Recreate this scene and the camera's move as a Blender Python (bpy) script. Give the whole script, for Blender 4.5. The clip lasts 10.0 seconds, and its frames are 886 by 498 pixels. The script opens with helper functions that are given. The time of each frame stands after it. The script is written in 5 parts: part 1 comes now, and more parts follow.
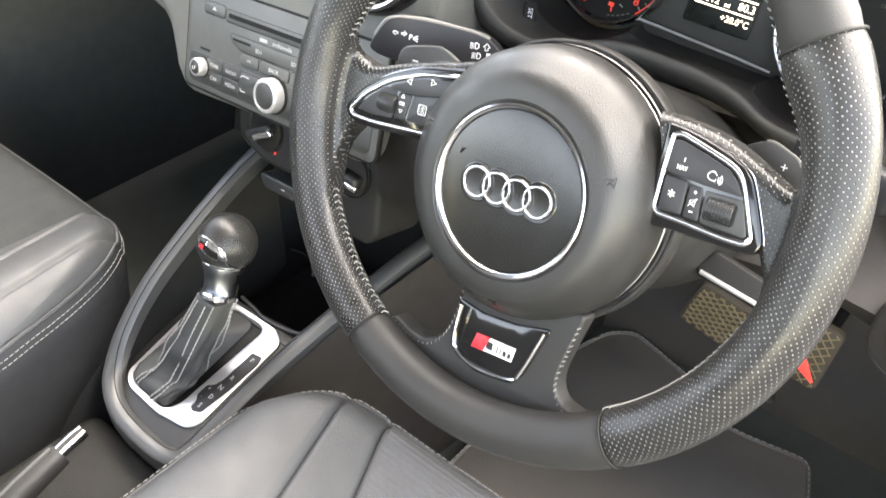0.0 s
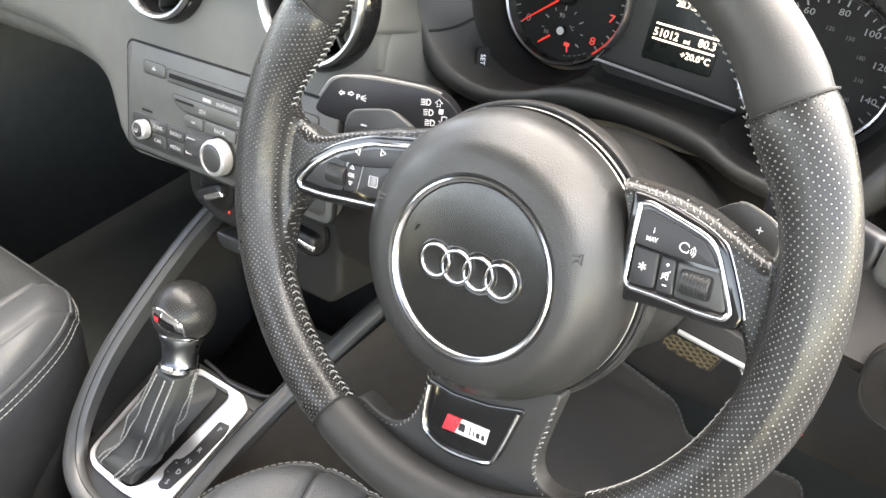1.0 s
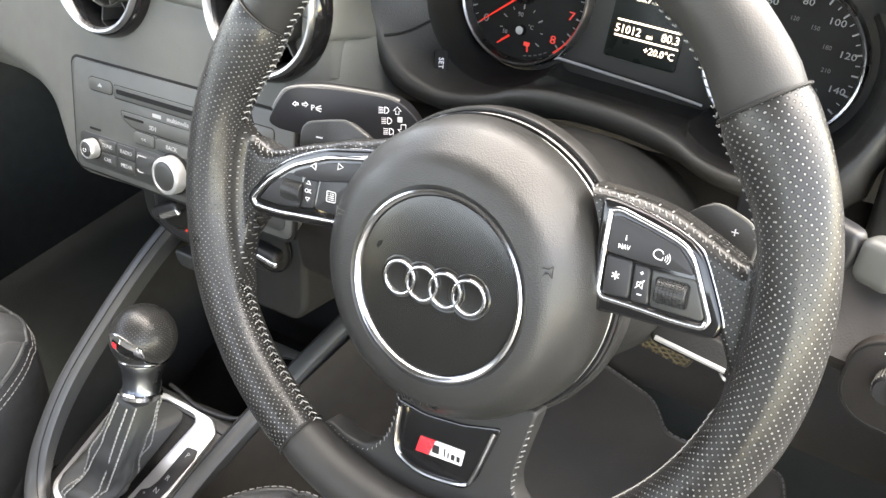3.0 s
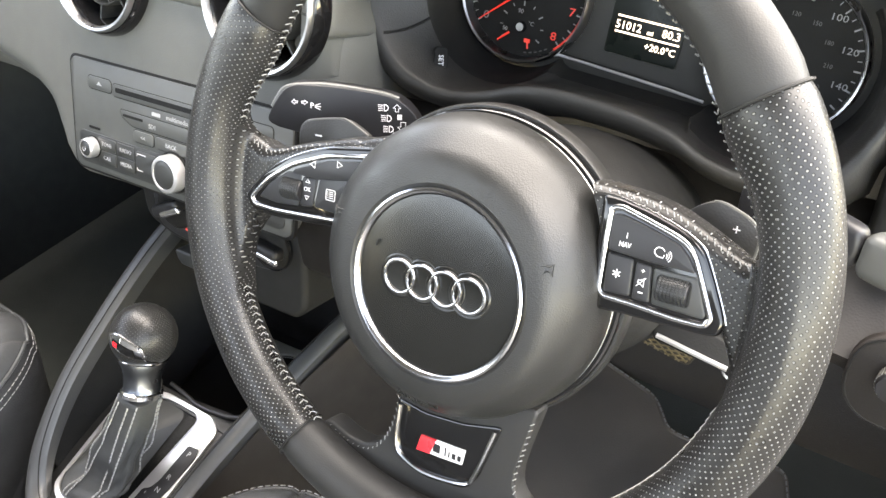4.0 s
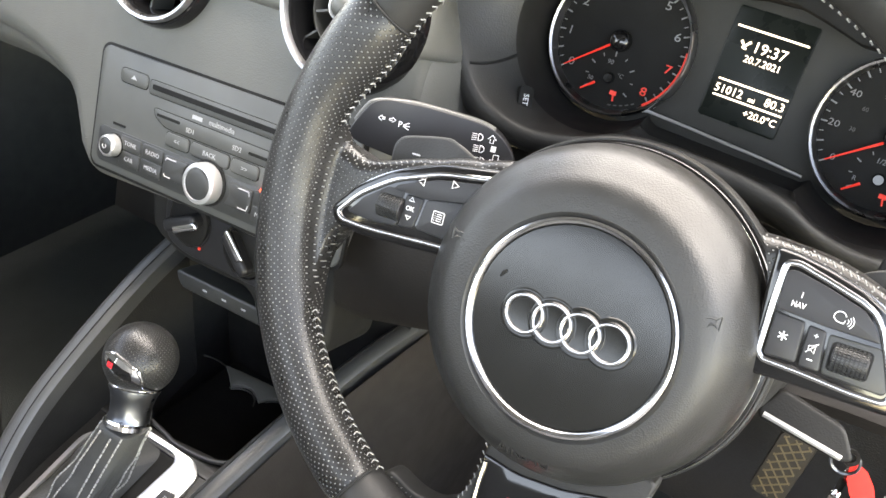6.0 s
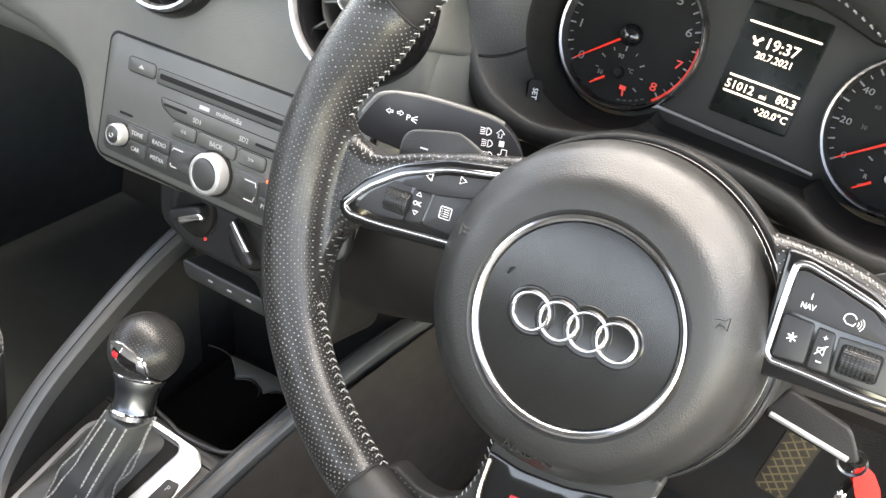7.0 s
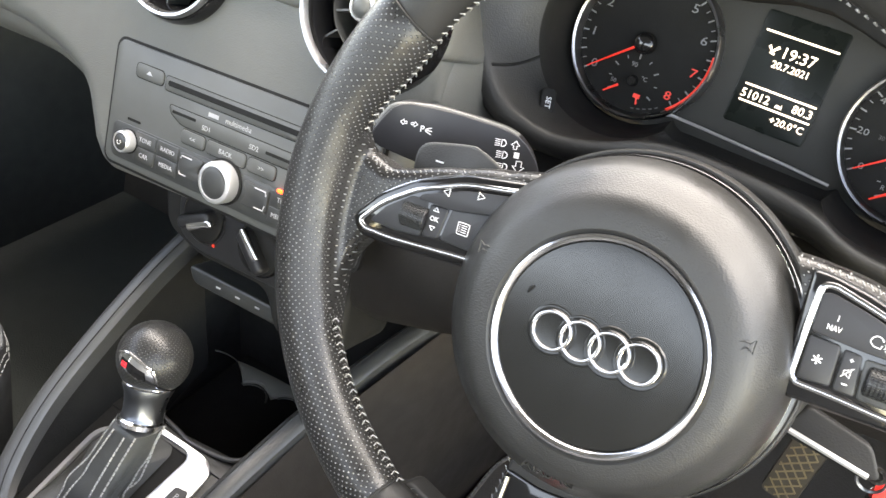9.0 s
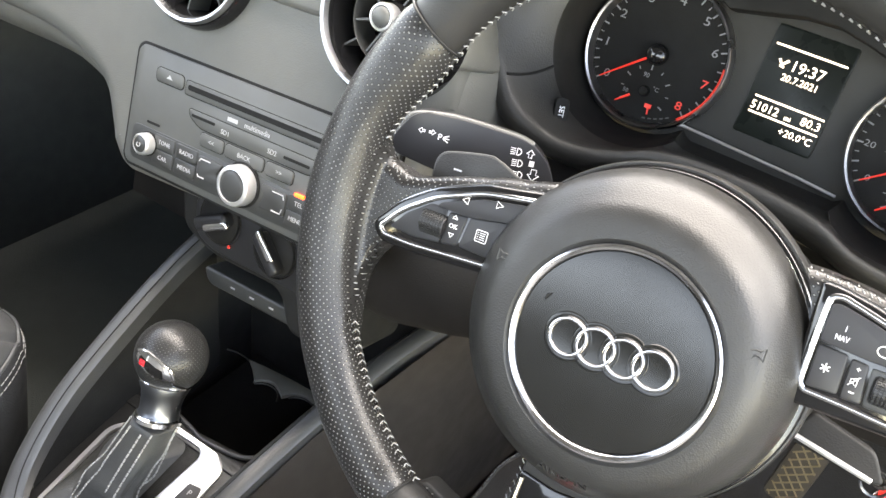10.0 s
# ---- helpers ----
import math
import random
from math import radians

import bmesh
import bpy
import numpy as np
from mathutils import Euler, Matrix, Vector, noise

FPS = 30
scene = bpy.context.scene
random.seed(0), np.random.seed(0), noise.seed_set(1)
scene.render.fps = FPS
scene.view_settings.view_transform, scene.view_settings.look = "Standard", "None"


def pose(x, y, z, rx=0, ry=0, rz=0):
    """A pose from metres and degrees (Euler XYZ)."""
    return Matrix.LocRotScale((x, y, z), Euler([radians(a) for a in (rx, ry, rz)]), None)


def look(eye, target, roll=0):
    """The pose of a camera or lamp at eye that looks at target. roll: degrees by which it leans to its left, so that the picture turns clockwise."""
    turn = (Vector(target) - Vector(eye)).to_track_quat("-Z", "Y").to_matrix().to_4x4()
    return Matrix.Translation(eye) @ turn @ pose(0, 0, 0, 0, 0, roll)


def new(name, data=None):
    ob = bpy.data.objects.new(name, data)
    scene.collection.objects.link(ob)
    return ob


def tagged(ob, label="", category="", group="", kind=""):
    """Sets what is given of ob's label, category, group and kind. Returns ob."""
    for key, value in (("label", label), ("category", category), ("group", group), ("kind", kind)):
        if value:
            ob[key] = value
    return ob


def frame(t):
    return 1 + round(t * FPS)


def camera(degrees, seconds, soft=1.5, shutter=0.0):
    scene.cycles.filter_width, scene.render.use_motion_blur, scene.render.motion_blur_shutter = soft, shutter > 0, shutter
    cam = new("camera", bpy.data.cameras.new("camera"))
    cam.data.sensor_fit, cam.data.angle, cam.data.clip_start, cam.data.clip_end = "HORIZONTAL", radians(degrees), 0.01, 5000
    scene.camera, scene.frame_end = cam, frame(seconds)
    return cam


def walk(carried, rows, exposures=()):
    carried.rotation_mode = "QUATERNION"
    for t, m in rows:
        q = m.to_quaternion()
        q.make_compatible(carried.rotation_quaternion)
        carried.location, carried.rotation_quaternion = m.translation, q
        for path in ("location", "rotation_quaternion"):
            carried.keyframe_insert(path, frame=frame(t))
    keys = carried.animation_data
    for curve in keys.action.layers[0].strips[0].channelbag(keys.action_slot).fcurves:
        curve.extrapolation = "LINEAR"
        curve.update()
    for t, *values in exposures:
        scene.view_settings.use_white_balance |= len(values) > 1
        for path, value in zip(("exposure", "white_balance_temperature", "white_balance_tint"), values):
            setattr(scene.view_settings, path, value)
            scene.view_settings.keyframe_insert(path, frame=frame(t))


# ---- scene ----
cam = camera(54.02, 10.0, soft=1.5, shutter=0.5)
PATH = [
    (0, 0.2279, -0.3243, 0.9254, 40.077, -38.669, 0.521),
    (0.5, 0.2114, -0.3049, 0.9349, 39.264, -38.319, -0.733),
    (1, 0.2036, -0.2785, 0.9375, 38.117, -38.312, -2.169),
    (1.5, 0.1959, -0.2696, 0.9304, 37.800, -38.535, -2.651),
    (2, 0.1890, -0.2598, 0.9283, 35.907, -38.807, -3.048),
    (2.5, 0.1868, -0.2655, 0.9280, 35.646, -38.559, -3.095),
    (3, 0.1936, -0.2589, 0.9306, 35.687, -38.449, -3.300),
    (4.5, 0.1922, -0.2548, 0.9267, 35.823, -38.729, -3.744),
    (4.8, 0.1783, -0.2532, 0.9217, 34.721, -38.631, -3.096),
    (5, 0.1524, -0.2567, 0.9135, 33.073, -38.263, -1.670),
    (5.3, 0.1047, -0.2594, 0.8938, 29.456, -37.250, 2.369),
    (5.5, 0.0980, -0.2694, 0.8816, 27.855, -34.036, 5.664),
    (5.7, 0.0963, -0.2749, 0.8870, 28.179, -32.330, 6.103),
    (6, 0.0971, -0.2897, 0.8823, 29.308, -33.528, 7.153),
    (7.5, 0.0935, -0.2842, 0.8850, 29.604, -34.355, 7.717),
    (8, 0.0942, -0.2818, 0.8875, 29.532, -34.476, 7.811),
    (8.5, 0.0931, -0.2826, 0.8886, 29.533, -34.442, 7.771),
    (9, 0.0804, -0.2843, 0.8888, 29.425, -34.675, 7.784),
    (9.5, 0.0737, -0.2961, 0.8934, 29.412, -34.770, 8.362),
    (10, 0.0766, -0.2967, 0.8979, 29.471, -34.733, 8.420),
]
walk(cam, [(t, pose(x, y, z, 90 + pitch, 0, yaw) @ pose(0, 0, 0, 0, 0, roll)) for t, x, y, z, yaw, pitch, roll in PATH], exposures=((0.0, 5.32, 13700, 15), (1.0, 5.29, 13700, 15), (1.6, 5.16, 13700, 15), (8.5, 5.15, 13700, 15), (10.0, 5.24, 13600, 15)))

# ---- world and light ----
world = bpy.data.worlds.new("world")
scene.world = world
world.use_nodes = True
wn = world.node_tree.nodes
sky = wn.new("ShaderNodeTexSky")
sky.sky_type = "NISHITA"
sky.sun_disc = False
sky.sun_elevation = radians(62)
sky.sun_rotation = radians(20)
sky.air_density, sky.dust_density, sky.ozone_density = 0.6, 0.15, 0.4
world.node_tree.links.new(sky.outputs[0], wn["Background"].inputs[0])
wn["Background"].inputs[1].default_value = 0.125
sun = new("sun", bpy.data.lights.new("sun", "SUN"))
sun.data.energy, sun.data.angle, sun.data.color = 1.6, radians(100), (0.60, 0.74, 1.0)
sun.matrix_basis = look((0.44, 1.22, 3.04), (0, 0, 0.6))


# ---- materials ----
def material(name, color, rough=0.5, metal=0.0, grain=0.0, grain_size=0.001, vary=0.12, spec=0.5, coat=0.0, emit=None, strength=0.0, rough_vary=0.08):
    """A surface with colour variation at two scales and a fine relief; grain_size in metres."""
    m = bpy.data.materials.new(name)
    m.use_nodes = True
    nt = m.node_tree
    b = nt.nodes["Principled BSDF"]
    b.inputs["Metallic"].default_value = metal
    b.inputs["Specular IOR Level"].default_value = spec
    b.inputs["Coat Weight"].default_value = coat
    co = nt.nodes.new("ShaderNodeTexCoord")
    big = nt.nodes.new("ShaderNodeTexNoise")
    big.inputs["Scale"].default_value = 14.0
    big.inputs["Detail"].default_value = 5.0
    nt.links.new(co.outputs["Object"], big.inputs["Vector"])
    mix = nt.nodes.new("ShaderNodeMixRGB")
    mix.inputs[1].default_value = (*[c * (1 - vary) for c in color], 1)
    mix.inputs[2].default_value = (*[min(1, c * (1 + vary)) for c in color], 1)
    nt.links.new(big.outputs["Fac"], mix.inputs[0])
    nt.links.new(mix.outputs[0], b.inputs["Base Color"])
    mr = nt.nodes.new("ShaderNodeMapRange")
    mr.inputs["From Min"].default_value, mr.inputs["From Max"].default_value = 0.3, 0.7
    mr.inputs["To Min"].default_value = max(0.02, rough - rough_vary)
    mr.inputs["To Max"].default_value = min(1, rough + rough_vary)
    wear = nt.nodes.new("ShaderNodeTexNoise")
    wear.inputs["Scale"].default_value = 45.0
    wear.inputs["Detail"].default_value = 6.0
    nt.links.new(co.outputs["Object"], wear.inputs["Vector"])
    nt.links.new(wear.outputs["Fac"], mr.inputs["Value"])
    nt.links.new(mr.outputs[0], b.inputs["Roughness"])
    if grain:
        fine = nt.nodes.new("ShaderNodeTexVoronoi")
        fine.inputs["Scale"].default_value = 1.0 / grain_size
        nt.links.new(co.outputs["Object"], fine.inputs["Vector"])
        bump = nt.nodes.new("ShaderNodeBump")
        bump.inputs["Strength"].default_value = grain
        bump.inputs["Distance"].default_value = grain_size * 0.25
        nt.links.new(fine.outputs["Distance"], bump.inputs["Height"])
        nt.links.new(bump.outputs[0], b.inputs["Normal"])
    if emit:
        b.inputs["Emission Color"].default_value = (*emit, 1)
        b.inputs["Emission Strength"].default_value = strength
    return m


def perforated(name, color, pitch, hole, dot):
    """Leather with staggered holes, laid out on the UV map, which is in metres; their lit and shaded parts are put into
    the colour.
    """
    m = material(name, color, 0.33, grain=0.15, grain_size=0.0007)
    nt = m.node_tree
    b = nt.nodes["Principled BSDF"]
    uv = nt.nodes.new("ShaderNodeUVMap")
    uv.uv_map = "UVMap"
    rot = nt.nodes.new("ShaderNodeVectorRotate")
    rot.rotation_type = "Z_AXIS"
    rot.inputs["Angle"].default_value = radians(45)
    sc = nt.nodes.new("ShaderNodeVectorMath")
    sc.operation = "SCALE"
    sc.inputs["Scale"].default_value = 1 / pitch
    fr = nt.nodes.new("ShaderNodeVectorMath")
    fr.operation = "FRACTION"
    di = nt.nodes.new("ShaderNodeVectorMath")
    di.operation = "DISTANCE"
    di.inputs[1].default_value = (0.5, 0.5, 0)
    st = nt.nodes.new("ShaderNodeMapRange")
    st.interpolation_type = "SMOOTHSTEP"
    st.inputs["From Min"].default_value, st.inputs["From Max"].default_value = hole * 0.6, hole
    st.inputs["To Min"].default_value, st.inputs["To Max"].default_value = 1.0, 0.0
    for a, z in ((uv, rot), (rot, sc), (sc, fr), (fr, di)):
        nt.links.new(a.outputs[0], z.inputs[0])
    uneven = nt.nodes.new("ShaderNodeTexNoise")
    uneven.inputs["Scale"].default_value = 160.0
    nt.links.new(uv.outputs[0], uneven.inputs["Vector"])
    worn = nt.nodes.new("ShaderNodeMath")
    worn.operation = "MULTIPLY_ADD"
    worn.inputs[1].default_value, worn.inputs[2].default_value = 0.16, -0.08
    nt.links.new(uneven.outputs["Fac"], worn.inputs[0])
    away = nt.nodes.new("ShaderNodeMath")
    nt.links.new(di.outputs["Value"], away.inputs[0])
    nt.links.new(worn.outputs[0], away.inputs[1])
    nt.links.new(away.outputs[0], st.inputs["Value"])
    old = b.inputs["Base Color"].links[0].from_socket
    # the shade round each hole, painted into the colour as a dark ring
    rim = nt.nodes.new("ShaderNodeMapRange")
    rim.interpolation_type = "SMOOTHSTEP"
    rim.inputs["From Min"].default_value, rim.inputs["From Max"].default_value = hole * 1.0, hole * 1.5
    rim.inputs["To Min"].default_value, rim.inputs["To Max"].default_value = 0.85, 0.0
    nt.links.new(away.outputs[0], rim.inputs["Value"])
    dark = nt.nodes.new("ShaderNodeMixRGB")
    nt.links.new(rim.outputs[0], dark.inputs[0])
    nt.links.new(old, dark.inputs[1])
    dark.inputs[2].default_value = (0.003, 0.003, 0.003, 1)
    # pale dot painted for the lit wall inside the hole
    mix = nt.nodes.new("ShaderNodeMixRGB")
    nt.links.new(st.outputs[0], mix.inputs[0])
    nt.links.new(dark.outputs[0], mix.inputs[1])
    mix.inputs[2].default_value = (*dot, 1)
    nt.links.new(mix.outputs[0], b.inputs["Base Color"])
    dull = nt.nodes.new("ShaderNodeMapRange")
    dull.inputs["To Min"].default_value, dull.inputs["To Max"].default_value = 0.37, 0.08
    nt.links.new(rim.outputs[0], dull.inputs["Value"])
    nt.links.new(dull.outputs[0], b.inputs["Specular IOR Level"])
    oldn = b.inputs["Normal"].links[0].from_socket
    bump = nt.nodes.new("ShaderNodeBump")
    bump.inputs["Strength"].default_value = 1.0
    bump.inputs["Distance"].default_value = 0.002
    bump.invert = True
    nt.links.new(st.outputs[0], bump.inputs["Height"])
    nt.links.new(oldn, bump.inputs["Normal"])
    nt.links.new(bump.outputs[0], b.inputs["Normal"])
    return m


LEATHER = material("black_leather", (0.0175, 0.0172, 0.0168), 0.5, grain=0.25, grain_size=0.0008, spec=0.3)
PERF = perforated("perforated_leather", (0.0125, 0.0121, 0.0118), 0.0027, 0.21, (0.175, 0.175, 0.171))
PERF_FINE = perforated("perforated_knob_leather", (0.015, 0.015, 0.015), 0.0024, 0.25, (0.09, 0.09, 0.088))
PAD = material("airbag_vinyl", (0.016, 0.016, 0.0155), 0.39, grain=0.5, grain_size=0.0008, spec=0.42)
GAITER = material("gaiter_leather", (0.034, 0.035, 0.034), 0.5, grain=0.4, grain_size=0.0012)
EMBLEM = material("emblem_plastic", (0.0085, 0.0086, 0.008), 0.22, grain=0.02, grain_size=0.0006, rough_vary=0.03, vary=0.05, spec=0.42)
CHROME = material("satin_chrome", (0.47, 0.47, 0.48), 0.18, metal=1.0, vary=0.04)
BRIGHT = material("bright_chrome", (0.82, 0.82, 0.83), 0.07, metal=1.0, vary=0.03, rough_vary=0.03)
ALU = material("brushed_aluminium", (0.62, 0.62, 0.62), 0.36, metal=0.8, vary=0.05)
VENT_RIM = material("vent_chrome", (0.40, 0.40, 0.41), 0.3, metal=1.0, vary=0.05)
DARK_CHROME = material("dark_chrome", (0.14, 0.15, 0.165), 0.3, metal=1.0, vary=0.05)
PIANO = material("piano_black", (0.006, 0.006, 0.0065), 0.1, coat=0.2, rough_vary=0.03, spec=0.4)
BUTTON = material("button_plastic", (0.012, 0.012, 0.0135), 0.45, spec=0.4)
DASH = material("soft_touch_dash", (0.090, 0.090, 0.083), 0.5, grain=0.35, grain_size=0.0012)
DASH_DARK = material("dark_dash_plastic", (0.022, 0.022, 0.022), 0.45, grain=0.35, grain_size=0.0012)
RAIL = material("console_rail", (0.036, 0.037, 0.037), 0.4, grain=0.3, grain_size=0.0012)
RADIO = material("radio_fascia", (0.059, 0.061, 0.058), 0.44, grain=0.08, grain_size=0.0006)
RADIO_KEY = material("radio_key", (0.025, 0.026, 0.0255), 0.42)
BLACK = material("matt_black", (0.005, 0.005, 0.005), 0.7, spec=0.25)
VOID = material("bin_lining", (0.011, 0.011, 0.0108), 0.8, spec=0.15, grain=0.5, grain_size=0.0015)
LINER = material("door_lining", (0.027, 0.030, 0.029), 0.7, grain=0.5, grain_size=0.0015)
GAUGE = material("gauge_face", (0.0065, 0.0065, 0.0063), 0.65, spec=0.15)
CLUSTER = material("cluster_plastic", (0.016, 0.016, 0.0155), 0.5, grain=0.2, grain_size=0.0008, spec=0.35)
CHEEK = material("binnacle_plastic", (0.027, 0.027, 0.0265), 0.48, grain=0.35, grain_size=0.0012)
PLATE = material("cluster_plate", (0.027, 0.027, 0.026), 0.6, spec=0.2, grain=0.2, grain_size=0.0008)
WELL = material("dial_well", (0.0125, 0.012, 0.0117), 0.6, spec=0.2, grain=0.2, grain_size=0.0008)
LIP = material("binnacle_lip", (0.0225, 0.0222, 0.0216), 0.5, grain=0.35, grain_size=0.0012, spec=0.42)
BEZEL = material("bezel_chrome", (0.34, 0.34, 0.35), 0.3, metal=1.0, vary=0.05)
FLOOR = material("floor_carpet", (0.056, 0.062, 0.059), 0.95, grain=1.0, grain_size=0.0018, spec=0.15)
FOOTWELL = material("footwell_carpet", (0.058, 0.052, 0.047), 0.95, grain=1.0, grain_size=0.0018, spec=0.1)
SILL = material("black_carpet", (0.022, 0.022, 0.021), 0.95, grain=1.0, grain_size=0.0018, spec=0.1)
KNEE = material("knee_plastic", (0.0125, 0.0108, 0.010), 0.6, grain=0.3, grain_size=0.0014, spec=0.25)
MAT = material("floor_mat_felt", (0.150, 0.134, 0.121), 0.95, grain=1.0, grain_size=0.0014, spec=0.1)
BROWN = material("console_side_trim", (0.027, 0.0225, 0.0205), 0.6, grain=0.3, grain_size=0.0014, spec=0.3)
SEAT = material("seat_leather", (0.036, 0.038, 0.0396), 0.53, grain=0.4, grain_size=0.0016, spec=0.38)
CLOTH = material("seat_cloth", (0.070, 0.070, 0.071), 0.8, grain=0.9, grain_size=0.0022, spec=0.2)
# darker copy of the seat leather: shade below the piping put into the colour
SKIRT_SHADED = material("shaded_skirt_leather", (0.027, 0.028, 0.029), 0.6, grain=0.4, grain_size=0.0016, spec=0.3)
CLOTH_DARK = material("dark_seat_cloth", (0.026, 0.028, 0.0275), 0.8, grain=0.9, grain_size=0.0022, spec=0.2)
THREAD = material("grey_thread", (0.23, 0.228, 0.22), 0.75)
RUBBER = material("pedal_rubber", (0.060, 0.047, 0.034), 0.75, grain=0.3)
LATTICE = material("pedal_lattice", (0.21, 0.155, 0.085), 0.6)
RED = material("red_print", (0.42, 0.025, 0.02), 0.5, emit=(0.9, 0.05, 0.03), strength=0.015)
NEEDLE = material("red_needle", (0.42, 0.022, 0.02), 0.5, emit=(1.0, 0.05, 0.03), strength=0.015)
TAG = material("red_tag", (0.80, 0.022, 0.018), 0.5)
BADGE_RED = material("badge_red", (0.72, 0.03, 0.04), 0.3)
BADGE_WHITE = material("badge_silver", (0.78, 0.78, 0.78), 0.35, metal=0.3)
PRINT = material("white_print", (0.75, 0.75, 0.75), 0.6)
PRINT_DIM = material("grey_print", (0.32, 0.32, 0.32), 0.6)
FAINT = material("faint_print", (0.055, 0.055, 0.055), 0.6)
DIAL_PRINT = material("dial_print", (0.16, 0.16, 0.16), 0.6)
SHROUD = material("column_plastic", (0.011, 0.011, 0.0108), 0.62, grain=0.35, grain_size=0.0012, spec=0.2)
CONSOLE = material("console_plastic", (0.013, 0.013, 0.013), 0.5, grain=0.35, grain_size=0.0012)
LCD = material("display_glass", (0.006, 0.008, 0.007), 0.3, spec=0.12)
LIT = material("display_light", (0.9, 0.9, 0.9), 0.5, emit=(1.0, 0.98, 0.97), strength=0.1)
LED = material("red_led", (0.8, 0.1, 0.05), 0.4, emit=(1.0, 0.05, 0.015), strength=0.35)
LINING = material("grey_headlining", (0.35, 0.35, 0.34), 0.9, grain=0.5)
ASPHALT = material("asphalt", (0.055, 0.055, 0.055), 0.9, grain=1.0, grain_size=0.01)


# ---- building helpers ----
def prism(pts, z0, z1, bev=0.0, seg=2, base=False):
    """A plate with the outline pts (mm) from z0 to z1; bev rounds the edges of the z1 side (base: both)."""
    bm = bmesh.new()
    lo = [bm.verts.new((x, y, z0)) for x, y in pts]
    hi = [bm.verts.new((x, y, z1)) for x, y in pts]
    bm.faces.new(lo[::-1])
    bm.faces.new(hi)
    n = len(pts)
    for i in range(n):
        bm.faces.new((lo[i], lo[(i + 1) % n], hi[(i + 1) % n], hi[i]))
    bmesh.ops.recalc_face_normals(bm, faces=bm.faces)
    if bev:
        top = set(hi) | (set(lo) if base else set())
        es = [e for e in bm.edges if (e.verts[0] in top and e.verts[1] in top) and (e.verts[0] in hi) == (e.verts[1] in hi)]
        bmesh.ops.bevel(bm, geom=es, offset=bev, segments=seg, affect="EDGES", profile=0.5, clamp_overlap=True)
    return bm


def pierced(pts, holes, z0, z1, bev, seg=6):
    """A plate with rounded edges and openings through it (mm)."""
    bm = bmesh.new()
    n = len(pts)
    P = [Vector(p) for p in pts]
    area = sum(P[i].x * P[(i + 1) % n].y - P[(i + 1) % n].x * P[i].y for i in range(n))
    sg = 1 if area > 0 else -1
    nor = []
    for i in range(n):
        a, b = (P[i] - P[i - 1]).normalized(), (P[(i + 1) % n] - P[i]).normalized()
        d = Vector((-a.y - b.y, a.x + b.x)).normalized() * sg
        nor.append(d / max(0.5, d.dot(Vector((-a.y, a.x)) * sg)))
    rows = []
    levels = [(0, z0)] + [(bev * (1 - math.cos(math.pi / 2 * k / seg)), z1 - bev + bev * math.sin(math.pi / 2 * k / seg)) for k in range(seg + 1)]
    for o, z in levels:
        rows.append([bm.verts.new((*(p + d * o), z)) for p, d in zip(P, nor)])
    for a, b in zip(rows, rows[1:]):
        for i in range(n):
            bm.faces.new((a[i], a[(i + 1) % n], b[(i + 1) % n], b[i]))
    loops = [rows[-1]]
    for h in holes:
        top = [bm.verts.new((x, y, z1)) for x, y in h]
        low = [bm.verts.new((x, y, z0)) for x, y in h]
        for i in range(len(h)):
            j = (i + 1) % len(h)
            bm.faces.new((top[i], top[j], low[j], low[i]))
        loops.append(top)
    es = []
    for lp in loops:
        for i in range(len(lp)):
            es.append(bm.edges.get((lp[i], lp[(i + 1) % len(lp)])) or bm.edges.new((lp[i], lp[(i + 1) % len(lp)])))
    bmesh.ops.triangle_fill(bm, use_beauty=True, use_dissolve=False, edges=es)
    bmesh.ops.recalc_face_normals(bm, faces=bm.faces)
    return bm


def rrect(w, h, r, n=5, cx=0.0, cy=0.0):
    out = []
    for k, (sx, sy) in enumerate(((1, 1), (-1, 1), (-1, -1), (1, -1))):
        for i in range(n + 1):
            a = radians(90 * k + 90 * i / n)
            out.append((cx + sx * (w / 2 - r) + r * math.cos(a), cy + sy * (h / 2 - r) + r * math.sin(a)))
    return out


def grown(pts, d):
    """The outline pts moved outward by d."""
    P = [Vector(p) for p in pts]
    n = len(P)
    sg = -1 if sum(P[i].x * P[(i + 1) % n].y - P[(i + 1) % n].x * P[i].y for i in range(n)) > 0 else 1
    out = []
    for i in range(n):
        a, b = (P[i] - P[i - 1]).normalized(), (P[(i + 1) % n] - P[i]).normalized()
        v = Vector((-a.y - b.y, a.x + b.x)).normalized() * sg
        out.append(tuple(P[i] + v * d / max(0.6, v.dot(Vector((-a.y, a.x)) * sg))))
    return out


def rounded(pts, r, n=5):
    """The outline pts with corners rounded to the radius r."""
    out = []
    m = len(pts)
    for i in range(m):
        p, a, b = (Vector(pts[j]) for j in (i, i - 1, (i + 1) % m))
        da, db = a - p, b - p
        k = min(r, da.length * 0.45, db.length * 0.45)
        s, e = p + da.normalized() * k, p + db.normalized() * k
        for j in range(n + 1):
            t = j / n
            out.append(tuple((1 - t) ** 2 * s + 2 * t * (1 - t) * p + t * t * e))
    return out


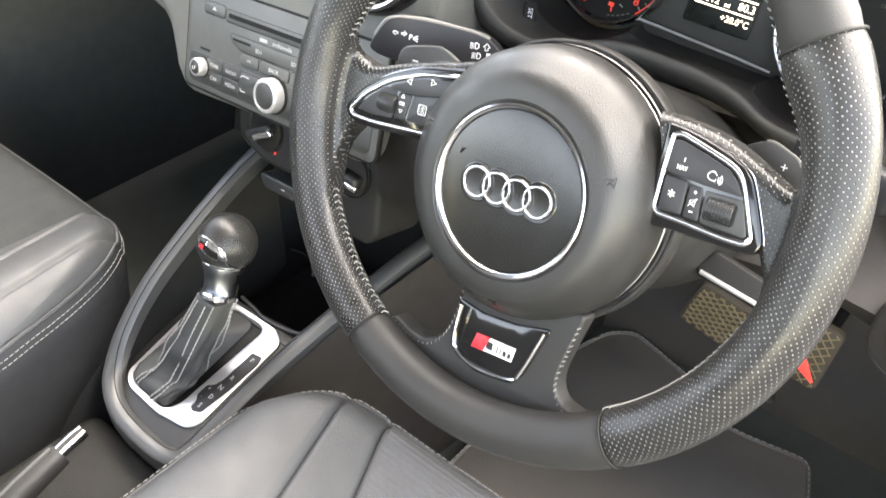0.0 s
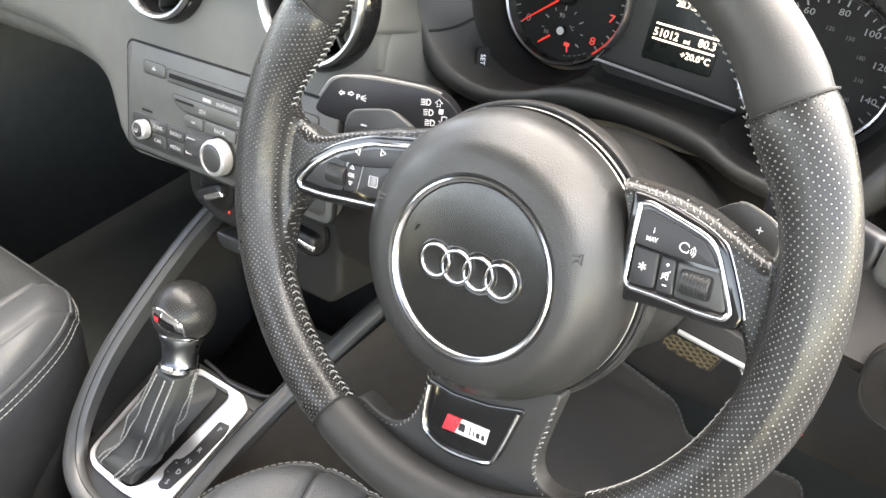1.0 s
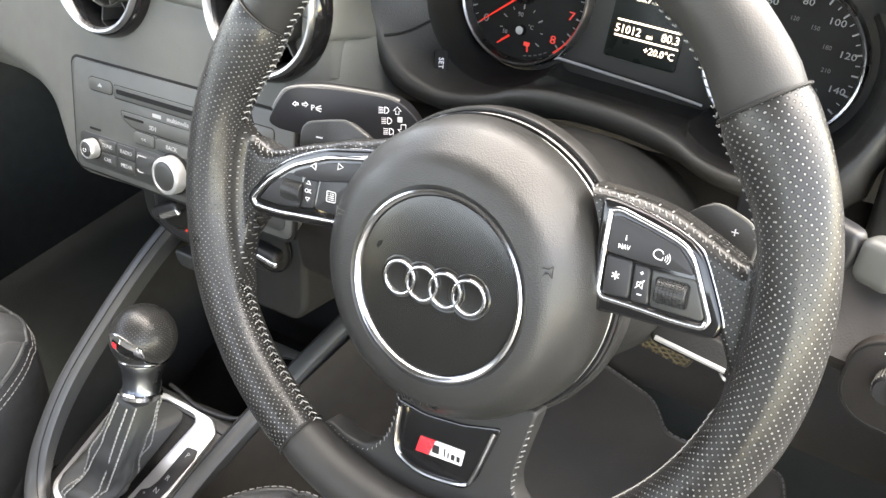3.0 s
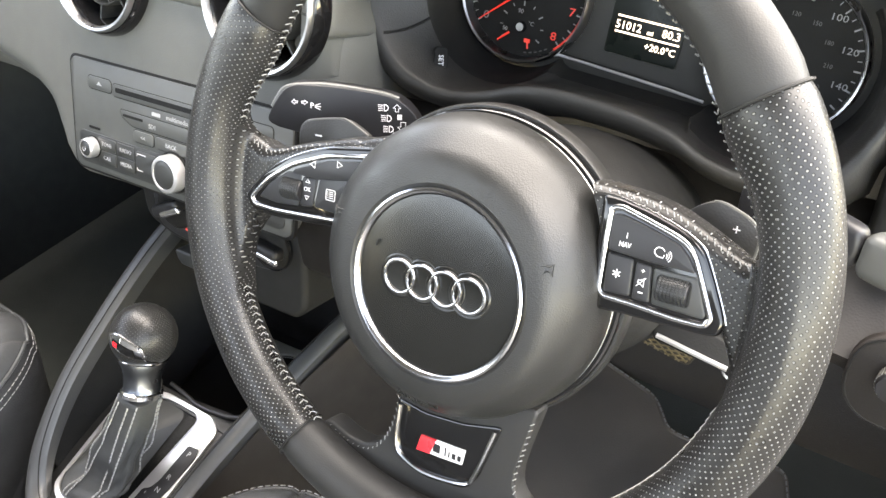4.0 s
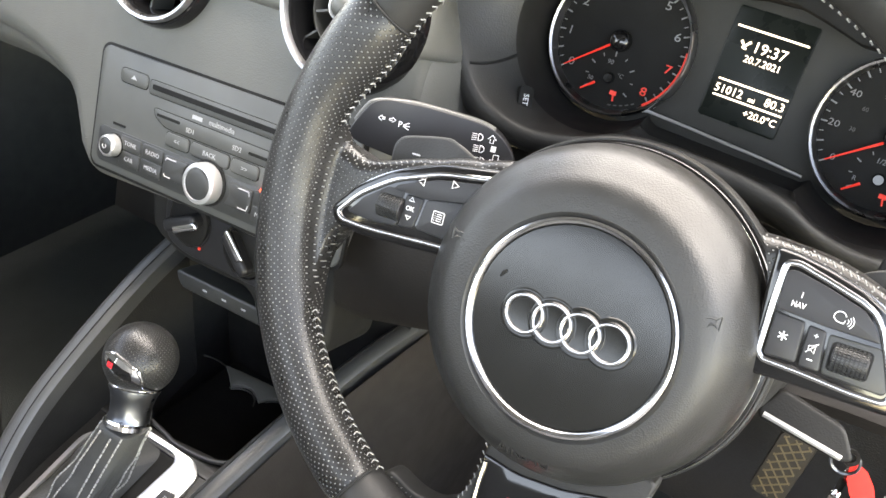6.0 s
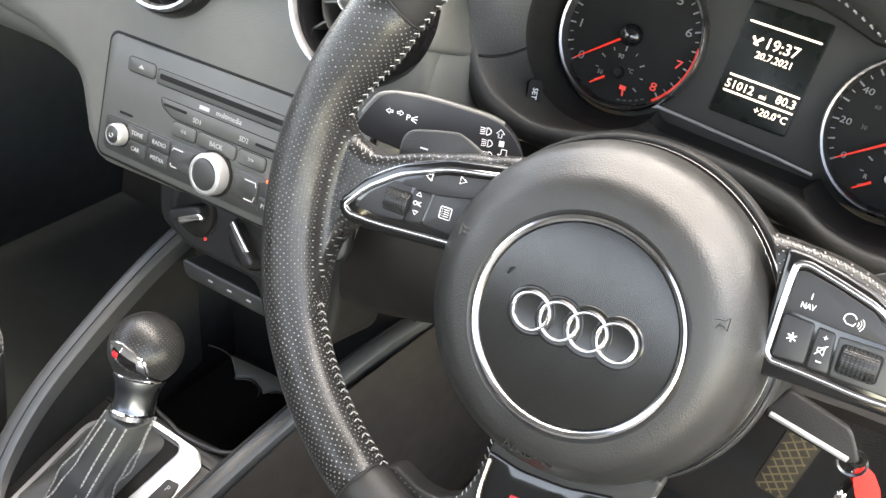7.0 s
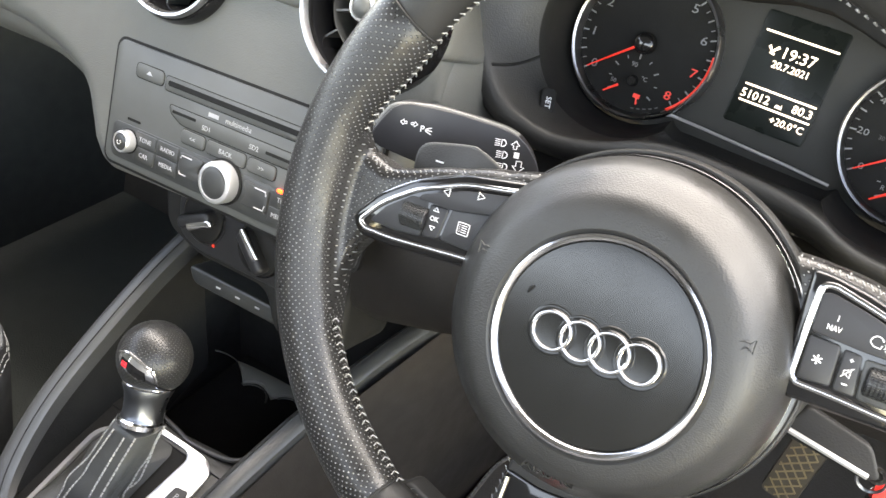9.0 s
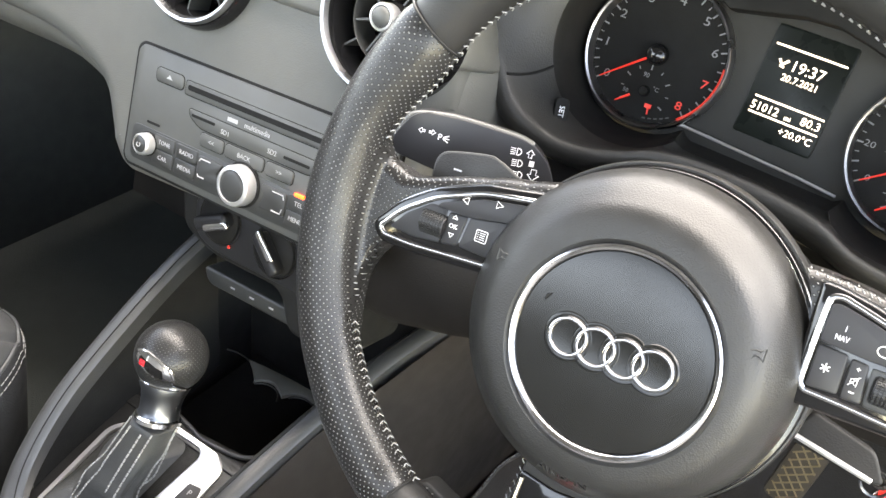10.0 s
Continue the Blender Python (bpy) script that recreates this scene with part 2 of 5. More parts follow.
def smooth(pts, per=6, closed=False):
    """A Catmull-Rom curve through pts."""
    out = []
    n = len(pts)
    P = [Vector(p) for p in pts]
    for i in range(n if closed else n - 1):
        if closed:
            a, b, c, d = (P[(i + k) % n] for k in (-1, 0, 1, 2))
        else:
            a, b, c, d = P[max(i - 1, 0)], P[i], P[i + 1], P[min(i + 2, n - 1)]
        for j in range(per):
            t = j / per
            out.append(0.5 * (2 * b + (c - a) * t + (2 * a - 5 * b + 4 * c - d) * t * t + (3 * b - a - 3 * c + d) * t**3))
    if not closed:
        out.append(P[-1])
    return out


def skin(rings, ring_closed=True, loop=False, caps=True):
    bm = bmesh.new()
    vs = [[bm.verts.new(p) for p in r] for r in rings]
    n, m = len(vs), len(vs[0])
    for i in range(n if loop else n - 1):
        for j in range(m if ring_closed else m - 1):
            a, b = vs[i], vs[(i + 1) % n]
            bm.faces.new((a[j], a[(j + 1) % m], b[(j + 1) % m], b[j]))
    if caps and ring_closed and not loop:
        bm.faces.new(vs[0][::-1])
        bm.faces.new(vs[-1])
    bmesh.ops.recalc_face_normals(bm, faces=bm.faces)
    return bm


def lathe(profile, seg=96):
    """A turned body round z; profile of (radius, z) in mm."""
    bm = bmesh.new()
    rows = []
    for r, z in profile:
        if r < 1e-6:
            rows.append([bm.verts.new((0, 0, z))])
        else:
            rows.append([bm.verts.new((r * math.cos(2 * math.pi * i / seg), r * math.sin(2 * math.pi * i / seg), z)) for i in range(seg)])
    for a, b in zip(rows, rows[1:]):
        for i in range(seg):
            j = (i + 1) % seg
            if len(a) == 1 and len(b) == 1:
                continue
            if len(a) == 1:
                bm.faces.new((a[0], b[i], b[j]))
            elif len(b) == 1:
                bm.faces.new((a[i], a[j], b[0]))
            else:
                bm.faces.new((a[i], a[j], b[j], b[i]))
    bmesh.ops.recalc_face_normals(bm, faces=bm.faces)
    return bm


def tube(pts, r, seg=10, closed=False, flat=1.0, up=(0, 0, 1)):
    """A rod along pts (mm); r a number or a list; flat squeezes it along up."""
    P = [Vector((*p, 0)[:3]) for p in pts]
    n = len(P)
    rings = []
    for i, p in enumerate(P):
        a = P[(i - 1) % n] if closed or i else P[i]
        b = P[(i + 1) % n] if closed or i < n - 1 else P[i]
        d = (b - a).normalized()
        u = Vector(up) - d * d.dot(Vector(up))
        u = u.normalized() if u.length > 1e-4 else d.orthogonal().normalized()
        s = d.cross(u)
        k = r[i] if isinstance(r, (list, tuple)) else r
        rings.append([p + s * k * math.cos(2 * math.pi * j / seg) + u * k * flat * math.sin(2 * math.pi * j / seg) for j in range(seg)])
    return skin(rings, loop=closed)


def block(sx, sy, sz, bev=1.0, seg=2, at=(0, 0, 0)):
    bm = bmesh.new()
    bmesh.ops.create_cube(bm, size=1)
    bmesh.ops.scale(bm, vec=(sx, sy, sz), verts=bm.verts)
    if bev:
        bmesh.ops.bevel(bm, geom=bm.edges[:], offset=bev, segments=seg, affect="EDGES", profile=0.5)
    bmesh.ops.translate(bm, vec=at, verts=bm.verts)
    return bm


def join(*bms):
    out = bmesh.new()
    for b in bms:
        me = bpy.data.meshes.new("t")
        b.to_mesh(me)
        out.from_mesh(me)
        bpy.data.meshes.remove(me)
        b.free()
    return out


def moved(bm, m):
    bmesh.ops.transform(bm, matrix=m, verts=bm.verts)
    return bm


def mm(x, y, z, rx=0, ry=0, rz=0):
    return pose(x, y, z, rx, ry, rz)


def thing(name, m=None, label="", category="", group="", kind=""):
    ob = new(name)
    ob.empty_display_size = 0.02
    if m is not None:
        ob.matrix_basis = m
    return tagged(ob, label, category, group, kind)


def mesh_of(name, bm, mat, sharp=38):
    me = bpy.data.meshes.new(name)
    bm.to_mesh(me)
    bm.free()
    for p in me.polygons:
        p.use_smooth = True
    me.set_sharp_from_angle(angle=radians(sharp))
    me.materials.append(mat)
    return me


def top_of(ob):
    while ob.parent:
        ob = ob.parent
    return ob


def part(name, bm, mat, parent, label="", m=None, sharp=38):
    """bm in mm, in the thing's own axes; m: a further placing in mm. world=... see wpart."""
    if m is not None:
        bmesh.ops.transform(bm, matrix=m, verts=bm.verts)
    bmesh.ops.scale(bm, vec=(0.001,) * 3, verts=bm.verts)
    ob = new(name, mesh_of(name, bm, mat, sharp))
    ob.parent = parent
    return tagged(ob, label)


def wpart(name, bm, mat, parent, label="", m=None, sharp=38):
    """The same with bm in mm in the place's axes."""
    if m is not None:
        bmesh.ops.transform(bm, matrix=m, verts=bm.verts)
    bmesh.ops.scale(bm, vec=(0.001,) * 3, verts=bm.verts)
    bmesh.ops.transform(bm, matrix=top_of(parent).matrix_basis.inverted(), verts=bm.verts)
    ob = new(name, mesh_of(name, bm, mat, sharp))
    ob.parent = parent
    return tagged(ob, label)


def letters(name, text, size, mat, parent, m, align="CENTER", label="", thick=0.1):
    """Words as flat raised print; size and m in mm."""
    cu = bpy.data.curves.new("t", "FONT")
    cu.body, cu.size, cu.align_x, cu.align_y, cu.extrude = text, size, align, "CENTER", thick
    cu.resolution_u = 2
    tmp = bpy.data.objects.new("t", cu)
    scene.collection.objects.link(tmp)
    bpy.context.view_layer.update()
    me = bpy.data.meshes.new_from_object(tmp.evaluated_get(bpy.context.evaluated_depsgraph_get()))
    bpy.data.objects.remove(tmp)
    bpy.data.curves.remove(cu)
    bm = bmesh.new()
    bm.from_mesh(me)
    bpy.data.meshes.remove(me)
    bmesh.ops.remove_doubles(bm, verts=bm.verts, dist=size * 0.002)
    return part(name, bm, mat, parent, label, m)


def bars(name, rects, mat, parent, m, label="", z=0.1):
    for x, y, w, h in rects:
        part(name, prism([(x - w / 2, y - h / 2), (x + w / 2, y - h / 2), (x + w / 2, y + h / 2), (x - w / 2, y + h / 2)], 0, z), mat, parent, label, m)


def dashes(line, on, off, r):
    """A row of stitches along a line (mm)."""
    P = [Vector(p) for p in line]
    bms, pos, start = [], 0.0, P[0]
    run, left = True, on
    for a, b in zip(P, P[1:]):
        d, done = (b - a).length, 0.0
        while d - done >= left:
            done += left
            q = a.lerp(b, done / d)
            if run:
                bms.append(tube([start, q], r, 5))
            start, run = q, not run
            left = on if run else off
        left -= d - done
    return join(*bms)


def face(o, lean, roll=0.0, yaw=0.0):
    """Axes of a panel: x to the right, y up along the panel, z out of it towards the driver. o in metres."""
    return pose(*o, 0, 0, yaw) @ pose(0, 0, 0, 90 - lean, 0, 0) @ pose(0, 0, 0, 0, 0, roll)


# ---- shell of the car ----
def slab(name, corners, thick, mat, label, category, kind="structure"):
    """A flat piece through world corners (m), thickened away from its first normal."""
    P = [Vector(c) for c in corners]
    n = (P[1] - P[0]).cross(P[2] - P[0]).normalized()
    bm = skin([[p * 1000 for p in P], [(p - n * thick) * 1000 for p in P]])
    bmesh.ops.scale(bm, vec=(0.001,) * 3, verts=bm.verts)
    return tagged(new(name, mesh_of(name, bm, mat)), label, category, kind=kind)


XC = -0.325  # middle of the car
slab("ground", [(-60, -60, -0.25), (60, -60, -0.25), (60, 60, -0.25), (-60, 60, -0.25)], 0.1, ASPHALT, "grey asphalt ground under the parked car", "ground")
slab("floor", [(-1.07, -1.36, 0.04), (0.37, -1.36, 0.04), (0.37, 0.8, 0.04), (-1.07, 0.8, 0.04)], 0.03, FLOOR, "black carpeted car floor", "floor")
slab("wall_bulkhead", [(-1.07, 0.54, 0.03), (0.37, 0.54, 0.03), (0.37, 0.72, 0.80), (-1.07, 0.72, 0.80)], 0.03, FOOTWELL, "dark carpeted bulkhead behind the pedals", "bulkhead")
slab("ceiling", [(-0.95, 0.05, 1.22), (0.30, 0.05, 1.22), (0.30, -1.3, 1.24), (-0.95, -1.3, 1.24)], 0.03, LINING, "pale grey cloth headlining of the car roof", "ceiling")
slab("wall_left", [(-1.04, -1.3, 0.04), (-1.04, 0.75, 0.04), (-1.04, 0.75, 0.80), (-1.04, -1.3, 0.84)], 0.05, LINER, "dark grey moulded door lining below the window", "door lining")
slab("wall_rear", [(0.36, -1.3, 0.04), (-1.04, -1.3, 0.04), (-1.04, -1.36, 0.95), (0.36, -1.36, 0.95)], 0.05, SEAT, "black rear bench backrest closing the cabin", "rear bench")
slab("wall_kick", [(0.35, 0.72, 0.04), (0.35, 0.18, 0.04), (0.35, 0.18, 0.60), (0.35, 0.72, 0.60)], 0.04, DASH_DARK, "black kick panel beside the footwell", "kick panel")
slab("door_sill", [(0.46, 0.2, 0.10), (0.46, -1.3, 0.10), (0.32, -1.3, 0.10), (0.32, 0.2, 0.10)], 0.10, DASH_DARK, "black door sill trim under the open door", "door sill")

# ---- dashboard ----
def disc_at(cx, cy, r, n=24):
    return [(cx + r * math.cos(2 * math.pi * i / n), cy + r * math.sin(2 * math.pi * i / n)) for i in range(n)]


RF = face((-0.36, 0.112, 0.59), 18, 2.3)
dash = thing("dashboard", pose(XC, 0.30, 0.60), "dark grey soft-touch dashboard with a centre stack", "dashboard")
left_edge = smooth([(-300, 17), (-262, 16), (-228, 14), (-193, 9), (-158, -1), (-133, -15), (-122, -36), (-114, -57)], 6)
outline = [tuple(p) for p in left_edge][:-1] + rounded([(-114, -57), (-97, -75), (20, -71), (140, -73), (152, -44)], 24, 6)[6:-6] + [(158, 0), (162, 40), (182, 62), (182, 150), (-700, 150), (-700, 23)]
wpart("centre_fascia", pierced(outline, [disc_at(131, 107, 48, 64), disc_at(-41, 110.5, 48, 64)], -26, 0, 20), DASH, dash, m=Matrix.Scale(1000, 4) @ RF @ Matrix.Scale(0.001, 4))
FASCIA = Matrix.Scale(1000, 4) @ RF @ Matrix.Scale(0.001, 4)
# beside the radio the panel falls away towards the binnacle
side_line = [(152, -3), (164, -4), (173, -7), (180, -14), (185, -26), (190, -48), (197, -80), (206, -118)]
side_line = [(p.x, p.y) for p in smooth([(x, z, 0) for x, z in side_line], 4)]
wpart("side_panel", skin([[Vector((x, y, z + dz)) for x, z in side_line] for y, dz in ((-18, -30), (-15, -8), (-9, -1), (10, 0), (60, -1), (80, -2), (86, -4), (90, -9), (93, -18))], ring_closed=False), DASH, dash, m=FASCIA, sharp=60)
flank = []
for y, back in ((87, 8), (88.5, 3), (91, 1), (95, 0), (112, 0), (127, 0), (150, 0)):
    near = 192 - (y - 90) * 0.49  # where it meets the binnacle
    flank.append([Vector((x - back, y, z)) for x, z in ((174, 1), (179, 0), (183, -3), (185.5, -9), (185.5 + (near - 185.5) * 0.3, -22), (185.5 + (near - 185.5) * 0.65, -38), (near - 2, -56), (near - 4, -80))])
wpart("side_ledge", skin(flank, ring_closed=False), DASH, dash, m=FASCIA, sharp=60)
# the upper ledge stands proud between the vents and beside the binnacle
wpart("upper_ledge", prism(rounded([(8, 150), (8, 97), (18, 94), (74, 93), (84, 96), (84, 150)], 7), -10, 7, 6, 4), DASH, dash, m=FASCIA)
wpart("hazard_switch", prism(rrect(44, 17, 7, 5, 48, 124), 6, 8.2, 0.8, 2), DASH, dash, "pale grey hazard light switch", m=FASCIA)
wpart("hazard_seam", tube([(x, y, 7.4) for x, y in rrect(45.6, 18.6, 7.5, 5, 48, 124)], 0.5, 5, True), BLACK, dash, m=FASCIA)
# the underside rolls away below the fascia on the passenger's side
roll_line = smooth([(-700, 23), (-300, 17), (-228, 14), (-193, 9), (-158, -1), (-133, -15), (-122, -36), (-114, -57)], 6)
roll_rings = []
for dx, dy, dz in ((0, 6, -14), (0.3, -5, -17), (0.8, -16, -25), (1.4, -26, -40), (1.4, -33, -62)):
    row = []
    for i, p in enumerate(roll_line):
        k = 1 - 0.62 * i / (len(roll_line) - 1)
        row.append(Vector((p[0] - 5 * dx, p[1] + dy * k, dz)))
    roll_rings.append(row)
wpart("lower_roll", skin(roll_rings, ring_closed=False), DASH, dash, m=FASCIA, sharp=80)
# the top pad runs forward to the windscreen
top = []
for x in (-1020, -700, -400, -214):
    ring = [(x, 178, 742), (x, 215, 757), (x, 300, 768), (x, 740, 775), (x, 740, 560), (x, 280, 560), (x, 190, 710)]
    top.append([Vector(p) for p in ring])
wpart("top_pad", skin(top), DASH, dash)
wpart("top_pad", skin([[Vector(p) for p in ((x, 300, 800), (x, 420, 812), (x, 740, 775), (x, 740, 560), (x, 420, 600), (x, 320, 770))] for x in (-213, 90, 345)]), DASH, dash)


# ---- radio ----
radio = thing("car_radio", RF, "dark grey car radio with a disc slot and silver knobs", "car radio")
R0 = 35  # its middle
part("seam", prism(rrect(253.4, 99.4, 9, 6, R0, -15), -3, 0.5, 0.3), BLACK, radio, "dark gap round the radio")
part("fascia", prism(rrect(249, 95, 8, 6, R0, -15), -3, 1.6, 1.0), RADIO, radio)
part("key_gap", prism(rrect(30.4, 11.9, 4, 5, -52, 14.5), 1, 1.75, 0.1), BLACK, radio)
part("eject_key", prism(rrect(29, 10.5, 3.5, 5, -52, 14.5), 1, 2.4, 0.6), RADIO, radio)
part("key_gap", prism(rrect(32.4, 11.9, 4, 5, 125, 14), 1, 1.75, 0.1), BLACK, radio)
part("side_key", prism(rrect(31, 10.5, 3.5, 5, 125, 14), 1, 2.4, 0.6), RADIO, radio)
part("eject_mark", prism([(-55, 13.5), (-49, 13.5), (-52, 16.5)], 2.6, 2.8), PRINT_DIM, radio)
part("grille_slit", prism(rrect(14, 2.0, 0.8, 3, -62, -24.5), 1, 2.0), BLACK, radio)
part("key_gap", prism(rrect(143.2, 11.7, 2.4, 4, 36, 13), 1, 1.75, 0.1), BLACK, radio)
part("slot_frame", prism(rrect(142, 10.5, 2, 4, 36, 13), 1, 2.3, 0.6), RADIO, radio)
part("disc_slot", prism(rrect(136, 4.0, 1.5, 4, 36, 13.6), 2, 2.5), BLACK, radio)
# card bay
bay = rounded([(-28, -1.5), (100, -1.5), (104, -7), (92, -13), (4, -13), (-14, -13), (-26, -7)], 4)
part("key_gap", prism(grown(bay, 0.7), 1, 1.75, 0.1), BLACK, radio)
part("card_bay", prism(bay, 1, 2.1, 0.4), RADIO, radio)
part("card_slot", prism(rrect(24, 2.2, 0.8, 3, -12, -5.5), 2, 2.4), BLACK, radio)
part("card_slot", prism(rrect(24, 2.2, 0.8, 3, 80, -7.5), 2, 2.4), BLACK, radio)
letters("lettering", "SD1", 5.2, PRINT_DIM, radio, mm(11, -8.5, 2.2))
letters("lettering", "SD2", 5.2, PRINT_DIM, radio, mm(57, -8, 2.2))
bars("lettering", [(16, 2.8, 10, 3)], PRINT_DIM, radio, mm(0, 0, 2.2))
letters("lettering", "multimedia", 5.6, PRINT_DIM, radio, mm(40, 2.9, 2.2))
for x, w, word in ((0, 24, "<<"), (33, 38, "BACK"), (67, 26, ">>")):
    part("key_gap", prism(rrect(w + 1.3, 11.3, 3.4, 4, x, -20), 1, 1.75, 0.1), BLACK, radio)
    part("key", prism(rrect(w, 10, 3, 4, x, -20), 1, 2.8, 0.7), RADIO, radio)
    letters("key_print", word, 5.0, PRINT_DIM, radio, mm(x, -20, 2.85))
part("lower_strip", prism(rrect(236, 28, 6, 5, R0, -43), 1, 2.3, 0.5), RADIO_KEY, radio)
for x, y, w, word in ((-46, -36, 22, "TONE"), (-22, -36, 22, "RADIO"), (-46, -48, 22, "CAR"), (-22, -48, 22, "MEDIA"), (90, -36, 20, "TEL"), (90, -48, 20, "MENU"), (114, -36, 20, "NAV"), (114, -48, 20, "INFO")):
    part("key", prism(rrect(w, 11, 1.5, 3, x, y), 2, 3.2, 0.6), RADIO_KEY, radio)
    letters("key_print", word, 4.8, PRINT_DIM, radio, mm(x, y, 3.25))
part("soft_key", prism(rounded([(-9, -32), (16, -32), (11, -41), (16, -50), (-9, -50)], 3), 2, 4.0, 0.9), RADIO_KEY, radio)
part("soft_key", prism(rounded([(79, -32), (54, -32), (59, -41), (54, -50), (79, -50)], 3), 2, 4.0, 0.9), RADIO_KEY, radio)
part("key_mark", tube([(4, -34, 4), (-6, -34, 4), (-7, -36, 4)], 0.5, 6), PRINT_DIM, radio)
part("key_mark", tube([(0, -48, 4), (-6, -48, 4), (-7, -46, 4)], 0.5, 6), PRINT_DIM, radio)
part("key_mark", tube([(66, -34, 4), (76, -34, 4), (77, -37, 4)], 0.5, 6), PRINT_DIM, radio)
part("key_mark", tube([(77, -44, 4), (76, -48, 4), (68, -48, 4)], 0.5, 6), PRINT_DIM, radio)
part("telephone_light", prism(rrect(9, 2.6, 1, 3, 89, -29.5), 2, 3.4, 0.4), LED, radio, "glowing red telephone light")


def radio_knob(x, y, r, h, mark):
    k = part("knob", lathe([(0, 1), (r, 1), (r, h - 3), (r * 0.96, h - 1), (r * 0.84, h), (r * 0.78, h), (r * 0.75, h - 1.0), (r * 0.74, h - 1.0)], 48), ALU, radio, "silver rotary knob", mm(x, y, 1))
    part("knob_cap", lathe([(r * 0.78, h - 1.2), (r * 0.72, h - 0.2), (r * 0.5, h + 0.5), (0, h + 0.8)], 40), RADIO_KEY, k, m=mm(x, y, 1))
    part("knob_base", lathe([(r * 1.12, 0.5), (r * 1.12, 2.2), (r, 2.8)], 40), BLACK, k, m=mm(x, y, 1))
    if mark:
        part("power_mark", tube([(1.8 * math.sin(a / 10), 1.8 * math.cos(a / 10), h + 0.9) for a in range(6, 58, 4)], 0.35, 6), PRINT_DIM, k, m=mm(x, y, 1))


radio_knob(-63, -41, 8.6, 11, True)
radio_knob(36, -40, 15.4, 13, False)


# ---- air vents ----
def air_vent(x, y, tilt):
    v = thing("air_vent", RF @ pose(x / 1000, y / 1000, 0), "round air vent with a chrome rim and black vanes", "air vent", "round vents in the dashboard")
    part("housing", lathe([(55, -3), (55, 2), (54.2, 6), (52.4, 9.5), (50, 10.5), (46, 10), (43, 4), (41, -34), (0, -36)], 80), PIANO, v)
    part("rim", lathe([(51.2, 8.5), (51.0, 12.2), (49.6, 14.2), (47.6, 13.8), (46, 10), (45.0, 5)], 96), VENT_RIM, v, "satin chrome rim")
    core = part("core", lathe([(10, -20), (10, 2), (9, 6), (0, 6.5)], 40), BLACK, v)
    for a in range(0, 360, 45):
        for r0, r1, z1 in ((11, 29, 3), (31, 42.6, 1)):
            rings = [[Vector((r, -0.5, -20)), Vector((r, 0.5, -20)), Vector((r, 0.7, z1)), Vector((r, -0.7, z1))] for r in (r0, r1)]
            part("vane", moved(skin(rings), mm(0, 0, 0, 0, 0, a + tilt + (22 if r0 > 20 else 0))), RADIO_KEY, v)
    part("ring_vane", lathe([(31, -18), (31.2, 2.5), (30.2, 4), (29.2, 2.5), (29, -18)], 64), RADIO_KEY, v)
    knob = part("knob", lathe([(0, 6), (8.6, 6), (9.2, 8), (9.2, 15), (8.4, 17.2), (7.4, 17.4), (6.8, 16.4)], 48), ALU, core, "silver centre knob")
    part("knob_dome", lathe([(7.0, 16.2), (6.2, 17.6), (3.6, 18.8), (0, 19.2)], 40), RADIO, core)
    return v


air_vent(131, 107, 15)
air_vent(-41, 110.5, 15)

# ---- climate controls ----
CF = face((-0.322, 0.128, 0.478), 14, 2.3)
climate = thing("climate_panel", CF, "black climate control panel with rotary knobs", "climate panel")
part("body", prism(rounded([(-106, 38), (98, 38), (97, -48), (86, -61), (30, -61), (16, -28), (-60, -28), (-98, -14)], 12, 6), -60, 2, 6, 4), SHROUD, climate)
part("collar", prism(rounded([(-84, 24), (84, 24), (80, -14), (56, -22), (-56, -22), (-80, -14)], 14, 6), 1, 4, 2, 3), BUTTON, climate)
for x, y, a in ((-53, 9, -65), (8, 4, 42), (62, 4, -97)):
    k = part("dial", lathe([(0, 2), (21, 2), (20.5, 6), (18, 8), (0, 8.5)], 48), BLACK, climate, m=mm(x, y, 0))
    part("grip", block(12, 37, 14, 4.5, 4), BUTTON, k, "black rotary grip", mm(x, y, 12, 0, 0, a))
    part("grip_edge", block(7.0, 28, 5, 2.4, 3), BRIGHT, k, "polished chrome edge of the grip", mm(x, y, 0, 0, 0, a) @ mm(4.2, 6, 17))
    part("ring", lathe([(23, 1), (23, 4.5), (21.4, 4.8), (21.2, 2)], 48), PIANO, k, m=mm(x, y, 0))
part("marker", lathe([(0, 4.4), (1.6, 4.4), (1.2, 5.2), (0, 5.4)], 12), RED, climate, "small red temperature mark", mm(-40, -11, 0))
low = part("switch_bar", prism(rounded([(-77, 7.5), (62, 7.5), (57, -7.5), (-69, -7.5)], 7, 5), -40, 4, 4.5, 4), RADIO_KEY, climate, "grey switch bar", mm(0, -53, -12))
for x in (-40, -18, 4, 26, 48):
    bars("key_mark", [(x, -53, 5, 1.6)], PRINT_DIM, low, mm(0, 0, -7.9))

# ---- instrument cluster ----
GF = face((0.0, 0.266, 0.677), 19, -2.2)
cluster = thing("instrument_cluster", GF, "black instrument cluster with two round dials and a lit display", "instrument cluster")
part("face_plate", prism(rounded([(-150, -46), (142, -48), (150, 70), (80, 82), (-85, 82), (-160, 70)], 30), -14, 0, 1), PLATE, cluster)

